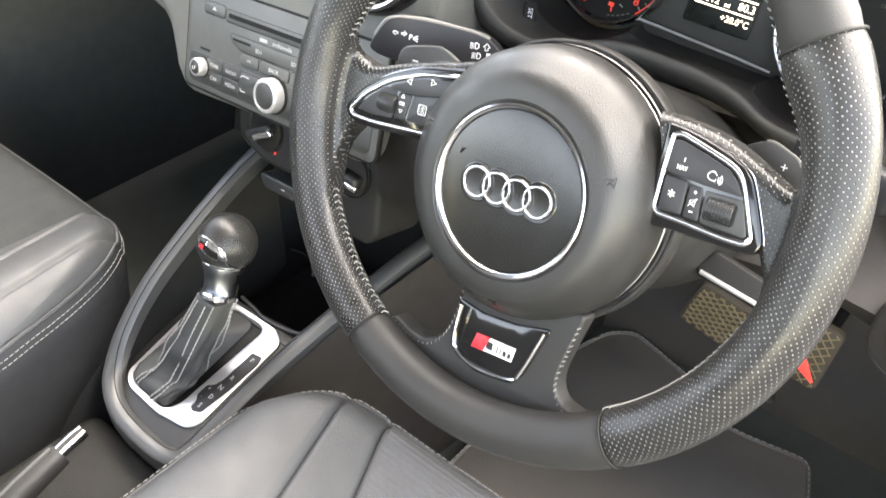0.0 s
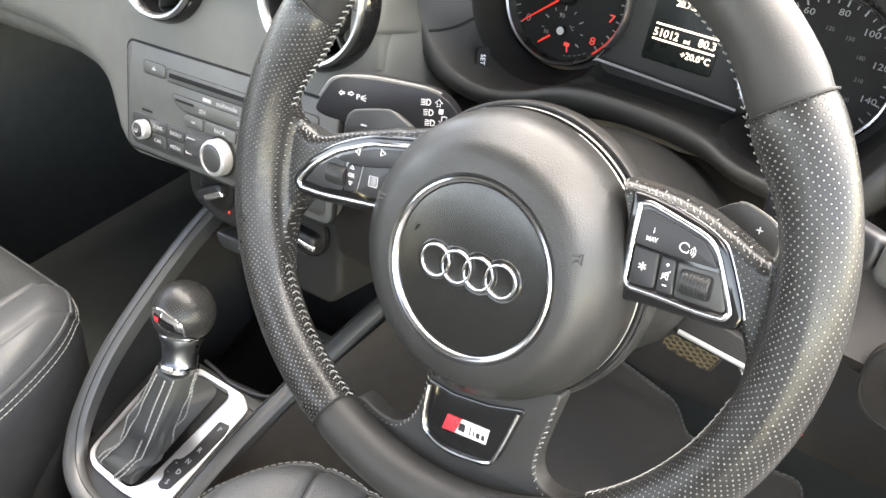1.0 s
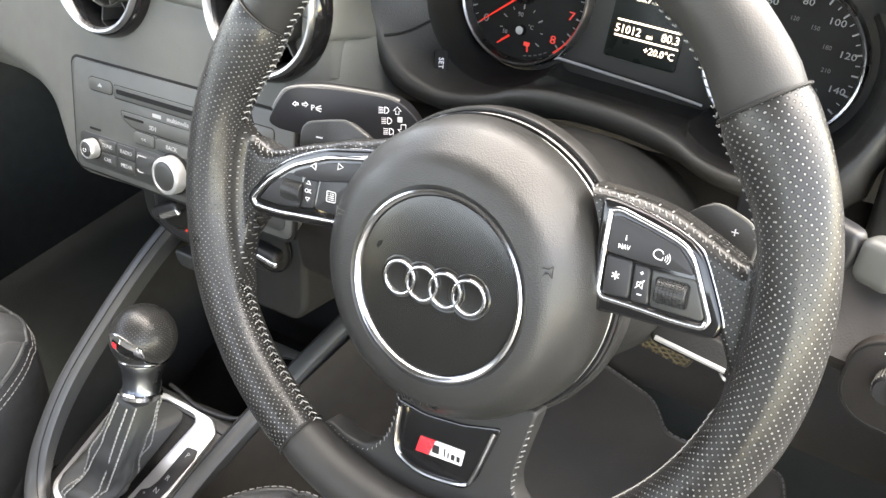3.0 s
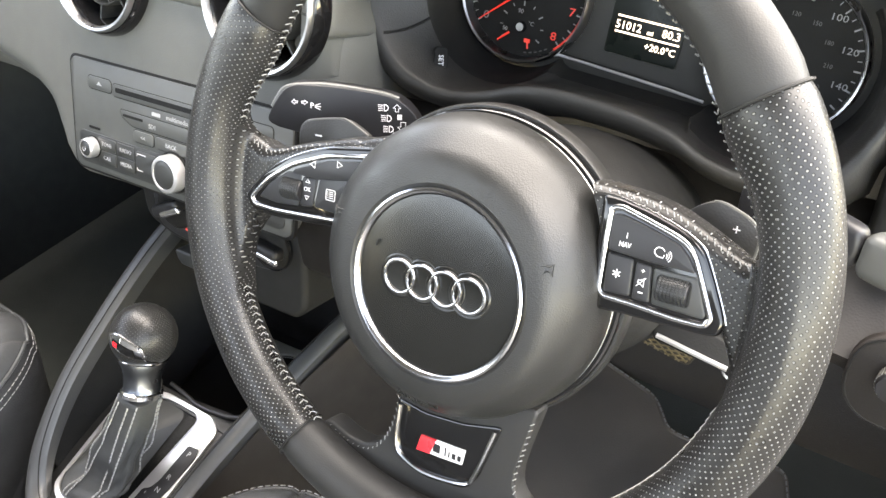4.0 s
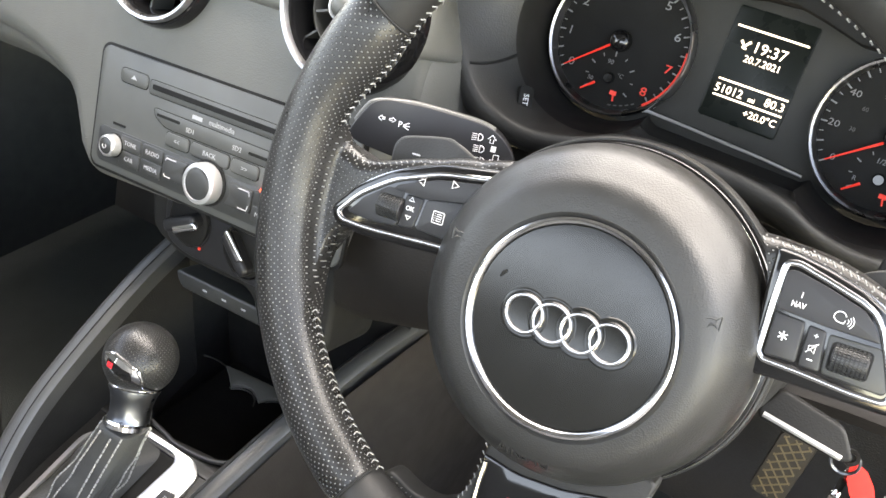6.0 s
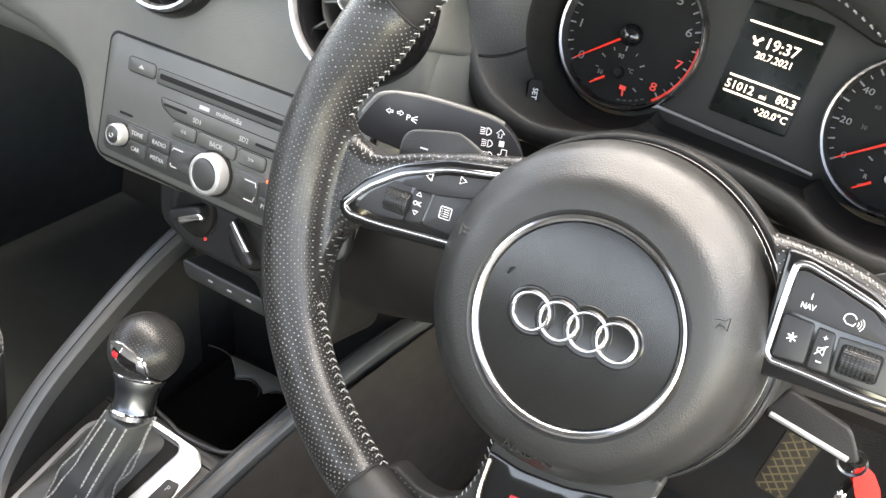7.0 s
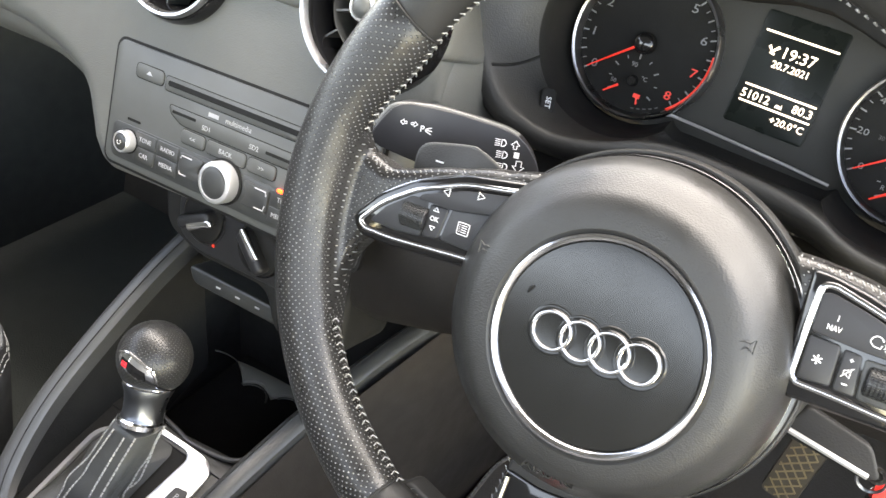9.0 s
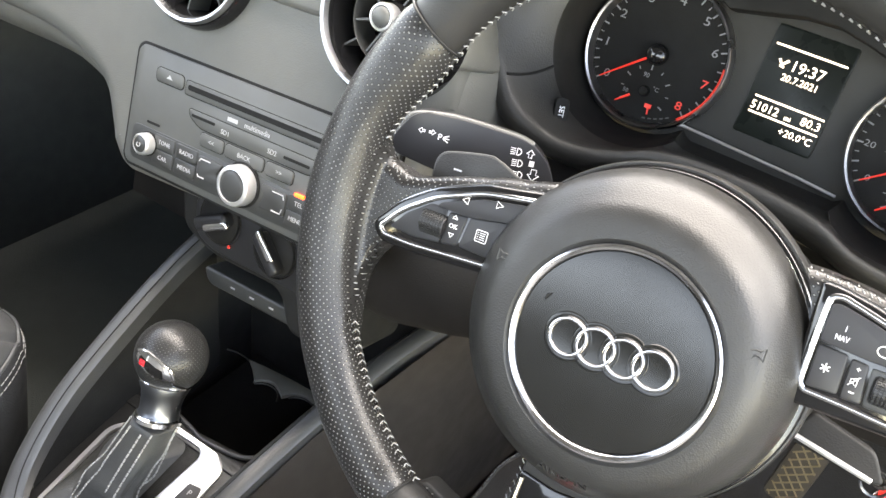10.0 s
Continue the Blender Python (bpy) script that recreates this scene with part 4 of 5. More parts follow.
thumbwheel(spR, 109.8, 22)
thumbwheel(spL, -112, 23.4)
P_ = Z1 + 0.05
PU = P_ + 0.9
letters("key_print", "NAV", 3.1, PRINT, spR, mm(85.3, 37.8, PU) @ Matrix.Diagonal((0.9, 1.1, 1, 1)))
letters("key_print", "i", 3.8, PRINT, spR, mm(85.6, 42.2, PU))
part("key_print", tube([(101.4 + 2.3 * math.cos(radians(a)), 38.2 + 2.3 * math.sin(radians(a)), PU) for a in range(20, 215, 15)] + [(100.6, 36.2, PU), (103.2, 36, PU), (103.6, 37.4, PU)], 0.2, 6), PRINT, spR)
for r in (1.3, 2.3, 3.3):
    part("key_print", tube([(103.6 + r * math.cos(radians(a)), 37.2 + r * math.sin(radians(a)), PU) for a in range(-48, 49, 16)], 0.15, 6), PRINT, spR)
for a in (0, 60, 120):
    part("key_print", block(4.0, 0.5, 0.2, 0), PRINT, spR, m=mm(83.2, 23.6, P_, 0, 0, a + 30))
letters("key_print", "+", 3.6, PRINT, spR, mm(95.3, 27.6, P_))
bars("key_print", [(95.6, 17.6, 2.2, 0.5)], PRINT, spR, mm(0, 0, P_))
part("key_print", tube([(93.8, 21.7, P_), (93.8, 23.3, P_), (94.8, 23.3, P_), (96.4, 24.6, P_), (96.4, 20.4, P_), (94.8, 21.7, P_)], 0.18, 5, True), PRINT, spR)
part("key_print", tube([(93.2, 20.2, P_), (97.2, 24.9, P_)], 0.18, 5), PRINT, spR)
for x, y, pts in ((-97, 40.5, [(-1.9, 0), (1.6, 1.8), (1.6, -1.8)]), (-78.5, 43.5, [(1.9, 0), (-1.6, 1.8), (-1.6, -1.8)])):
    part("key_print", tube([(x + a, y + b, PU) for a, b in pts], 0.24, 5, True), PRINT, spL)
letters("key_print", "OK", 3.4, PRINT, spL, mm(-100.5, 25.5, P_))
part("key_print", tube([(-102, 29.5, P_), (-99, 29.5, P_), (-100.5, 31.4, P_)], 0.3, 5, True), PRINT, spL)
part("key_print", tube([(-102, 21.7, P_), (-99, 21.7, P_), (-100.5, 19.8, P_)], 0.3, 5, True), PRINT, spL)
part("key_print", tube(rrect(6.2, 5.8, 0.6, 3, -84, 25.5), 0.2, 5, True), PRINT, spL, m=mm(0, 0, P_))
bars("key_print", [(-83.5, y, 3.0, 0.3) for y in (23.9, 25.0, 26.1, 27.2)] + [(-86.0, y, 0.5, 0.3) for y in (23.9, 25.0, 26.1, 27.2)], PRINT, spL, mm(0, 0, P_))

# lower spoke with its badge
low = [(-29, -60), (-30, -75), (-32, -89), (-35.5, -103), (-41, -111.5), (-51, -117.5), (-63, -117), (-79, -111), (-92, -124), (-40, -150), (0, -157), (40, -153), (92, -122), (80, -113), (63, -118.5), (51, -116), (45.5, -109), (44.5, -100), (47.5, -84), (53, -60)]
ls = part("lower_spoke", prism(rounded(low, 4, 3), -44, -29.5, 4, 4, True), LEATHER, wheel, "smooth leather lower spoke")
for row in (smooth([(-31.5, -70, 0), (-33, -89, 0), (-36.5, -103, 0), (-42, -112.5, 0), (-51, -118.8, 0), (-63, -118.4, 0), (-77, -113, 0)], 10), smooth([(51.5, -66, 0), (48.7, -84, 0), (45.8, -100, 0), (46.6, -109.6, 0), (51.6, -117.2, 0), (63, -119.8, 0), (79, -114.4, 0)], 10)):
    bms, run = [], 0.0
    for a, b in zip(row, row[1:]):
        run += (b - a).length
        if run > 3.2:
            run = 0.0
            d = (b - a).normalized()
            n = Vector((-d.y, d.x, 0))
            sg = 1 if row[0].x < 0 else -1
            bms.append(tube([(a.x - d.x * 0.9, a.y - d.y * 0.9, -29.9), (a.x + n.x * 1.7 * sg + d.x * 0.7, a.y + n.y * 1.7 * sg + d.y * 0.7, -29.6)], 0.3, 5))
    tagged(part("stitching", join(*bms), THREAD, ls, "light grey cross stitching"), kind="stuff")
ins = rounded([(-31, -80), (-32, -106), (-27, -117), (-9, -122), (17, -119), (24, -110), (35, -75), (12, -81), (-12, -83)], 4, 4)
part("insert", prism(ins, -36, -28.5, 1.2, 2), PIANO, ls, "gloss black insert")
part("insert_edge", tube([(x, y, -28.5) for x, y in smooth([(-29, -84), (-29.5, -105), (-25, -114), (-9, -119), (16, -116), (22, -108), (31, -79)], 5)], 1.4, 8), CHROME, ls, "chrome edge of the insert")
part("badge", prism([(-15.5, -106.3), (14, -105), (15.2, -95.8), (-13.2, -96.6)], -29, -27.6, 0.3), BADGE_WHITE, ls, "silver badge plate")
part("badge_field", prism([(-15.5, -106.3), (-6.5, -105.9), (-3.2, -96.3), (-13.2, -96.6)], -29, -27.3, 0.3), BADGE_RED, ls, "red field of the badge")
bars("badge_print", [(-2.5, -101, 4.5, 5), (3.2, -101, 0.9, 5.4), (5.6, -101.8, 0.9, 3.6), (8.6, -101.8, 2.4, 3.4), (12, -101.8, 2.2, 3.2)], BUTTON, ls, mm(0, 0, -27.6))

# airbag cover
cover = lathe([(0, -2.6), (30, -2.7), (45, -3), (45.6, -3.2), (49.8, -1.6), (51, -0.5), (57, -0.7), (61, -1.5), (64, -3.0), (66.5, -5.2), (70, -9), (74.6, -14.5), (78, -22), (80, -32), (80.6, -39), (70, -41)], 128)
for v in cover.verts:
    # the cover sits a little high behind its emblem
    k = min(max((math.hypot(v.co.x, v.co.y) - 52) / 24, 0), 1)
    v.co.x -= 1.8 * k
    v.co.y += 2.2 * k
pad = part("airbag_cover", cover, PAD, wheel, "grained round airbag cover")
part("emblem_disc", lathe([(0, -1.2), (20, -1.3), (40, -1.6), (45.2, -2.0), (45.6, -3.4)], 96), EMBLEM, pad, "smooth dark centre disc")
part("emblem_ring", lathe([(45.2, -3.4), (45.6, -1.2), (46.5, 0.0), (47.8, 0.4), (48.8, -0.1), (49.2, -1.6), (49.2, -3)], 128), CHROME, pad, "satin chrome ring")
for i in range(4):
    x = -20.2 + 13.45 * i
    part("emblem_circle", tube([(x + 8.7 * math.cos(2 * math.pi * k / 48), 8.5 * math.sin(2 * math.pi * k / 48), -0.4) for k in range(48)], 1.0, 8, True, 0.8), CHROME, pad, "chrome circle")
for i in range(4):
    x = -20.2 + 13.45 * i
    part("emblem_relief", lathe([(0, -1.15 + 0.04 * i), (10.2, -1.15 + 0.04 * i), (11.0, -1.0 + 0.04 * i), (11.7, -1.3), (12, -1.9)], 48), EMBLEM, pad, m=mm(x, 0, 0))
part("scratch", tube([(-36, 12.5, -1.15), (-34.8, 15, -1.1), (-33.5, 16.2, -1.15)], [0.5, 0.9, 0.4], 8, False, 0.3), BLACK, pad, "small dark gouge")
for hx, hy, s in ((-62, 24, -1), (58, 23, 1)):
    w0 = -3.0 if s < 0 else -1.5
    part("horn_symbol", tube([(hx + s * a, hy + b, w0) for a, b in ((-3, 1), (-1, 1.6), (1, 1.4), (3, 3.4), (3, -2.6), (1, -0.6), (-1, -1), (-2, -3), (-3, -3))], 0.42, 6, True, 0.5), PAD, pad, "embossed horn symbol")
letters("airbag_word", "AIRBAG", 7.5, PAD, pad, mm(-4, -63, -3.6, 16, 0, 0), thick=0.5)
BAND = mm(-1.0, 2.2, 0)
part("cover_band", lathe([(76, -39.2), (79.4, -39.8), (79.9, -40.4), (79.7, -41.2), (76, -41.6)], 128), ALU, pad, "thin bright band behind the cover", BAND)
part("cover_band", lathe([(76, -41), (81.4, -41.6), (82.4, -43), (82.6, -46), (76, -47)], 128), PIANO, pad, "gloss black band behind the cover", BAND)
part("hub_shell", lathe([(78, -46.2), (83.6, -46.8), (84.6, -49), (84.6, -58), (72, -62)], 128), PAD, pad, "", BAND)

# ---- steering column ----
column = thing("steering_column", WFACE, "black plastic steering column shroud", "steering column")
rings = []
for w, r, dv in ((-58, 62, 0), (-75, 76, 0), (-110, 82, -4), (-160, 84, -8), (-215, 80, -14)):
    rings.append([Vector((r * 1.05 * math.cos(2 * math.pi * k / 48), dv + r * (0.92 if math.sin(2 * math.pi * k / 48) > 0 else 0.8) * math.sin(2 * math.pi * k / 48), w)) for k in range(48)])
part("shroud", skin(rings), SHROUD, column)

# ---- paddles and stalks ----
for s, sign in ((1, "+"), (-1, "–")):
    pd = thing("shift_paddle", WFACE, "black plastic gear shift paddle behind the wheel", "shift paddle", "shift paddles")
    if s > 0:
        o = [(80, 30), (90, 42), (100, 51), (106, 56), (112, 58.6), (117, 58.6), (127.6, 54.6), (132, 51.5), (134.8, 47), (134.6, 38), (132, 28), (110, 24)]
        rim_line = [(112, 58.4), (117, 58.4), (127.6, 54.4), (132, 51.3), (134.6, 47), (134.4, 38), (132, 29)]
    else:
        o = [(-137.6, 36), (-137.8, 50), (-135.6, 54.9), (-129.6, 57.9), (-109, 61.8), (-102, 61.2), (-87, 54.5), (-76, 44), (-80, 26), (-120, 24)]
        rim_line = [(-137.6, 42), (-137.8, 50), (-135.6, 54.7), (-129.6, 57.7), (-109, 61.6), (-102, 61), (-88, 55)]
    part("blade", prism([(p.x, p.y) for p in smooth([(x, y, 0) for x, y in rounded(o, 6, 2)], 3, True)], -63, -57, 2, 3, True), CHEEK, pd)
    part("edge", tube([(p.x, p.y, -58) for p in smooth([(x, y, 0) for x, y in rim_line], 4)], 0.9, 8), RADIO, pd, "thin lighter edge")
    if s > 0:
        letters("paddle_print", "+", 7, PRINT, pd, mm(124.5, 47.5, -56.9))
    else:
        bars("paddle_print", [(-123.5, 49.5, 5, 0.9)], PRINT, pd, mm(0, 0, -56.9))


# x along the lever towards its tip
def lever_stalk(name, m, outline, label, back=16):
    st = thing(name, m, label, "column stalk")
    part("lever", prism([tuple(p) for p in smooth(rounded(outline, 8, 2), 2, True)], -back, 0, 4.5, 4, True), BUTTON, st)
    return st


ax_ = Vector((0.885, 0.465, -0.06)).normalized()
up_ = Vector((0.0, 0.30, 0.954))
up_ = (up_ - ax_ * up_.dot(ax_)).normalized()
no_ = ax_.cross(up_)
IM = Matrix.Translation((-0.121, 0.119, 0.6485)) @ Matrix((ax_, up_, no_)).transposed().to_4x4()
ind = lever_stalk("indicator_stalk", IM, [(-75, -5), (-71, 4), (-63, 16), (-55, 19.5), (-30, 19.5), (0, 16.5), (12, 13.5), (22, 5), (28, -6), (30, -22), (0, -22), (-30, -17), (-68, -9)], "black indicator stalk with white light symbols")
part("tip_edge", tube(smooth([(-70.5, 3, -4), (-67, 9.5, -4), (-61, 16, -4), (-45, 18.4, -4), (-30, 18.4, -4), (0, 15.4, -4), (11, 12.4, -4)], 5), 2.4, 10), RADIO, ind, "lighter top edge")
for sx, x in ((-1, -58.2), (1, -52)):
    arrow = [(x - sx * 1.8, 0.55), (x, 0.55), (x, 1.6), (x + sx * 2.0, 0), (x, -1.6), (x, -0.55), (x - sx * 1.8, -0.55)]
    part("symbol", tube([(a + 2.4, b + 8.2, 0.12) for a, b in arrow], 0.28, 5, True), PRINT, ind)
letters("symbol", "P", 5.2, PRINT, ind, mm(-44.6, 6.2, 0.05))
for dx, dy in ((3.4, 2.0), (3.8, 0), (3.4, -2.0)):
    part("symbol", tube([(-42.6, 6.0 + dy * 0.25, 0.12), (-42.6 + dx, 6.0 + dy, 0.12)], 0.26, 5), PRINT, ind)
for x, y in ((2.2, 7.8), (4.2, 1.0), (5.6, -6.0)):
    part("symbol", tube([(x + 2.6 * math.cos(radians(a)), y + 2.1 * math.sin(radians(a)), 0.12) for a in range(-90, 91, 20)], 0.3, 5, True), PRINT, ind)
    for k in range(4):
        part("symbol", tube([(x - 3.9, y - 2.0 + 1.25 * k, 0.12), (x - 0.9, y - 1.7 + 1.1 * k, 0.12)], 0.22, 5), PRINT, ind)
part("symbol", tube([(a + 10.4, b + 7.8, 0.12) for a, b in ((-1, -2.2), (1, -2.2), (1, 0), (2.4, 0), (0, 2.6), (-2.4, 0), (-1, 0))], 0.28, 5, True), PRINT, ind)
bars("symbol", [(12.2, 2.2, 3.0, 3.4)], PRINT, ind, mm(0, 0, 0.05))
part("symbol", tube([(a + 14.6, b - 4.2, 0.12) for a, b in ((-1.6, 3.2), (1.6, 3.2), (1.6, 0), (3.6, 0), (0, -3.6), (-3.6, 0), (-1.6, 0))], 0.3, 5, True), PRINT, ind)
letters("symbol", "1x", 3.2, PRINT, ind, mm(9, -8.4, 0.05))
ax_ = Vector((-0.93, 0.36, -0.05)).normalized()
up_ = Vector((0.0, 0.30, 0.954))
up_ = (up_ - ax_ * up_.dot(ax_)).normalized()
no_ = up_.cross(ax_)
WM_ = Matrix.Translation((0.1685, 0.1118, 0.6615)) @ Matrix((-ax_, up_, -ax_.cross(up_))).transposed().to_4x4()
wip = lever_stalk("wiper_stalk", WM_, [(-70, -13), (-70, 14), (-40, 14), (0, 11), (0, -11), (-40, -15)], "black wiper stalk with a grey end cap", 12)
part("end_cap", prism(rrect(22, 24, 6, 5, 11.4, 0), -14, 1.6, 5, 4, True), RADIO, wip, "grey end cap")
part("symbol", prism([(x - 55, y + 2.5) for x, y in ((-1.3, -3), (1.3, -3), (1.3, 0), (3, 0), (0, 3.2), (-3, 0), (-1.3, 0))], -0.4, 0.2), PRINT, wip)
bars("symbol", [(-61.5, 3.4, 4.6, 1.6)], PRINT_DIM, wip, mm(0, 0, 0.05))
part("symbol", tube([(-52 + 4.2 * math.cos(radians(a)), -7.4 + 3.4 * math.sin(radians(a)), 0.15) for a in range(20, 161, 14)], 0.3, 5), PRINT, wip)
part("symbol", tube([(-55.4, -8.6, 0.15), (-52, -4.6, 0.15), (-49, -8.6, 0.15)], 0.3, 5), PRINT, wip)

# ---- centre console ----
console = thing("centre_console", pose(-0.35, 0.05, 0.20), "black plastic centre console with raised side rails", "centre console")
SL = 15


def plate_z(y, up=0.0):
    return 294 + (y - 16) * math.tan(radians(SL)) + up


PF = Matrix.Translation((-355, -8, plate_z(-8))) @ pose(0, 0, 0, SL, 0, 0)
wpart("deck", prism(rounded([(-60, -92), (62, -92), (85, 70), (-85, 70)], 22), -60, -1, 2), CONSOLE, console, "", PF)
left = [(-300, -97, 269), (-340, -99, 269), (-374, -96, 271), (-398, -88, 276), (-415, -74, 288), (-423, -50, 316), (-425, -8, 355), (-423.5, 50, 393), (-423, 110, 424), (-422, 160, 443)]
right = [(-300, -97, 269), (-283, -86, 277), (-275, -50, 296), (-270, 12, 318), (-258, 100, 345), (-236, 190, 378), (-205, 260, 410)]


def rail(pts, w, h):
    P = smooth(pts, 6)
    rings = []
    for i, p in enumerate(P):
        d = (P[min(i + 1, len(P) - 1)] - P[max(i - 1, 0)]).normalized()
        s = d.cross(Vector((0, 0, 1))).normalized()
        rings.append([p + s * a + Vector((0, 0, b)) for a, b in ((-w, -h), (-w, -4), (-w * 0.75, -1), (-w * 0.3, 0.6), (w * 0.3, 0.6), (w * 0.75, -1), (w, -4), (w, -h))])
    return skin(rings)


wpart("rail", rail(left[::-1] + right[1:], 9.5, 20), RAIL, console, "raised rim of the console")
# black liner of the bin between the rails
for pts, k in ((left[5:], 1), (right[2:], -1)):
    P = smooth(pts, 4)
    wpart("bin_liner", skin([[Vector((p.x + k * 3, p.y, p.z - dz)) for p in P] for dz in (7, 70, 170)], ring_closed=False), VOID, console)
P = smooth(left[::-1] + right[1:], 6)
wpart("rail_seam", tube([Vector((p.x, p.y, p.z + 0.4)) - (P[min(i + 1, len(P) - 1)] - P[max(i - 1, 0)]).normalized().cross(Vector((0, 0, 1))).normalized() * 3.6 for i, p in enumerate(P)], 0.55, 5), BLACK, console)
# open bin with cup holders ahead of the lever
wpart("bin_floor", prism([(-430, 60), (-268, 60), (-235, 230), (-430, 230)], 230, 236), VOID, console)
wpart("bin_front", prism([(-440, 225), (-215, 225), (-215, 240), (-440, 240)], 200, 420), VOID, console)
ledge = wpart("bin_ledge", prism(rounded([(-430, 48), (-268, 48), (-264, 74), (-300, 70), (-360, 62), (-430, 60)], 5), -30, 0, 1.5), CONSOLE, console, "", Matrix.Translation((0, 0, plate_z(60) - 2)))
# scalloped cup holder plate on the driver's side
rim_front = [(-381, 163), (-363, 166), (-335, 169), (-302, 171), (-268, 169)]
rim_back = [(-268, 150), (-285, 158), (-295, 161), (-304, 161), (-312, 159), (-318, 155.5), (-323.5, 146.5), (-329, 150), (-333, 152), (-340, 154.5), (-347, 154), (-352, 151), (-357.5, 145.5), (-366, 152.5), (-373, 158)]
wpart("cup_holder_plate", prism(rim_front + rim_back, -4, 0, 1.0), DASH, console, "grey scalloped edge of the cup holders", Matrix.Translation((0, 0, 300)))

for x, y, r, a0, a1 in ((-393, 124, 41, 30, 120), (-341, 134, 18, 20, 150), (-303, 141, 19, 40, 150)):
    wpart("cup_rim", tube([(x + r * math.cos(radians(a)), y + r * math.sin(radians(a)), 297) for a in range(a0, a1, 6)], 0.9, 6), CONSOLE, console, "rounded edge of a cup well")
wpart("deck_lip", tube(smooth([(-378, 65, 307), (-353, 62, 306), (-334, 59, 306), (-300, 63, 307), (-285, 70, 309), (-281, 78, 311)], 5), 2.2, 8), DASH_DARK, console, "rounded edge of the gear deck")
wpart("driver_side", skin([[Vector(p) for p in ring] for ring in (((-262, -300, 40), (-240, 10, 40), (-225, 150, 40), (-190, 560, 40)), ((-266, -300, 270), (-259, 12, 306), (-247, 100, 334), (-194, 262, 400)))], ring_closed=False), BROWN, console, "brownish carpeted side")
wpart("passenger_side", skin([[Vector(p) for p in ring] for ring in (((-448, -300, 40), (-448, 150, 40), (-470, 420, 40)), ((-428, -110, 262), (-431, 60, 384), (-430, 170, 438)))], ring_closed=False), CONSOLE, console)
wpart("tunnel", prism(rounded([(-440, -900), (-265, -900), (-265, -95), (-440, -95)], 20), 40, 225, 15, 3), SILL, console)

# ---- gear selector ----
gear = thing("gear_selector", pose(-0.335, 0.01, 0.29), "leather gear lever with a round knob and silver gate", "gear lever")
bz = rounded([(-53, -58), (-57.5, 34), (-22, 66), (46, 66), (58.5, 57), (58.5, -53), (49, -63), (14, -69), (-37, -67)], 9, 5)
inn = rounded([(-48.5, -54), (-52.5, 33), (-18, 60.5), (25, 61.5), (32, 56), (24, -50), (14, -62.5), (-36, -61.5)], 9, 5)


def frame_of(outer, inner, z0, z1):
    rings = []

    def even(p):
        P = [Vector((*q, 0)) for q in p] + [Vector((*p[0], 0))]
        L = [0]
        for a, b in zip(P, P[1:]):
            L.append(L[-1] + (b - a).length)
        out = []
        for i in range(96):
            s = L[-1] * i / 96
            k = max(j for j in range(len(L) - 1) if L[j] <= s)
            out.append(P[k].lerp(P[k + 1], (s - L[k]) / max(1e-6, L[k + 1] - L[k])))
        return out

    o, q = even(outer), even(inner)
    for ring, z in ((o, z0), (o, z1 - 1), ([p.lerp(r, 0.08) for p, r in zip(o, q)], z1), ([p.lerp(r, 0.92) for p, r in zip(o, q)], z1), (q, z1 - 1), (q, z0)):
        rings.append([Vector((p.x, p.y, z)) for p in ring])
    return skin(rings, loop=True)


gate = wpart("gate", frame_of(bz, inn, -2, 3), ALU, gear, "brushed silver gate frame", PF)
wpart("gear_scale", prism(rounded([(43, 33), (55.5, 34.5), (58, 26), (56, -10), (50.5, -43), (42, -47), (36, -45), (36.5, -37.5), (31.5, -32), (32, -19), (38.4, -14.5), (41.5, -5)], 2.5), 0, 3.8, 0.6), BUTTON, gear, "black gear scale", PF)
for ch, size, x, y in (("P", 7, 50, 26), ("R", 7, 48, 0.5), ("N", 7, 46.6, -13.5), ("D", 7, 46, -26), ("S", 7, 43.6, -38.6), ("+", 5.5, 37.4, -20.5), ("-", 6, 37, -30.5)):
    ob = letters("gear_letter", ch, size, PRINT_DIM, gear, Matrix.Identity(4))
    inv = gear.matrix_basis.inverted()
    for v in ob.data.vertices:
        v.co = inv @ ((PF @ Matrix.Translation((x, y, 4.0))) @ (v.co * 1000) * 0.001)
wpart("gate_floor", prism(inn, -6, -1), BLACK, gear, "", PF)
# gaiter
base = [Vector((*p, 0)) for p in rounded([(-47.5, -53), (-51.5, 32), (-17, 59), (10, 59), (16, 52), (16, -40), (13, -58), (6, -61), (-35, -61)], 9, 6)]
top_c = Vector((-323, 6, 384))
FOOT = Vector((-14, -38, 0))
foot = PF @ FOOT


def gaiter_point(p, t, up=0.0):
    """From the base outline up to the collar; the sleeve leans forward with the lever."""
    q = PF @ p
    a = math.atan2(p.y - FOOT.y, p.x - FOOT.x)
    cen = foot.lerp(top_c, max(0, (t - 0.12) / 0.88))
    e = min(1.0, t / 0.42)
    s = 1 - (1 - e) ** 2.2
    flat = Vector((q.x - foot.x, q.y - foot.y, 0))
    rad = flat.length * (1 - s) + (33 - 14 * t) * s
    rad *= 1 + (0.11 * math.sin(4 * a + 8 * t) + 0.07 * math.sin(9 * a - 14 * t) + 0.045 * math.sin(5 * a + 31 * t)) * math.sin(math.pi * min(1, t * 1.1))
    d = flat.normalized() if flat.length else Vector((1, 0, 0))
    lift = 0.22 * e if t < 0.42 else 0.22 + 0.78 * (t - 0.42) / 0.58
    z = q.z + (top_c.z - q.z) * lift
    return Vector((cen.x + d.x * (rad + up), cen.y + d.y * (rad + up), z))


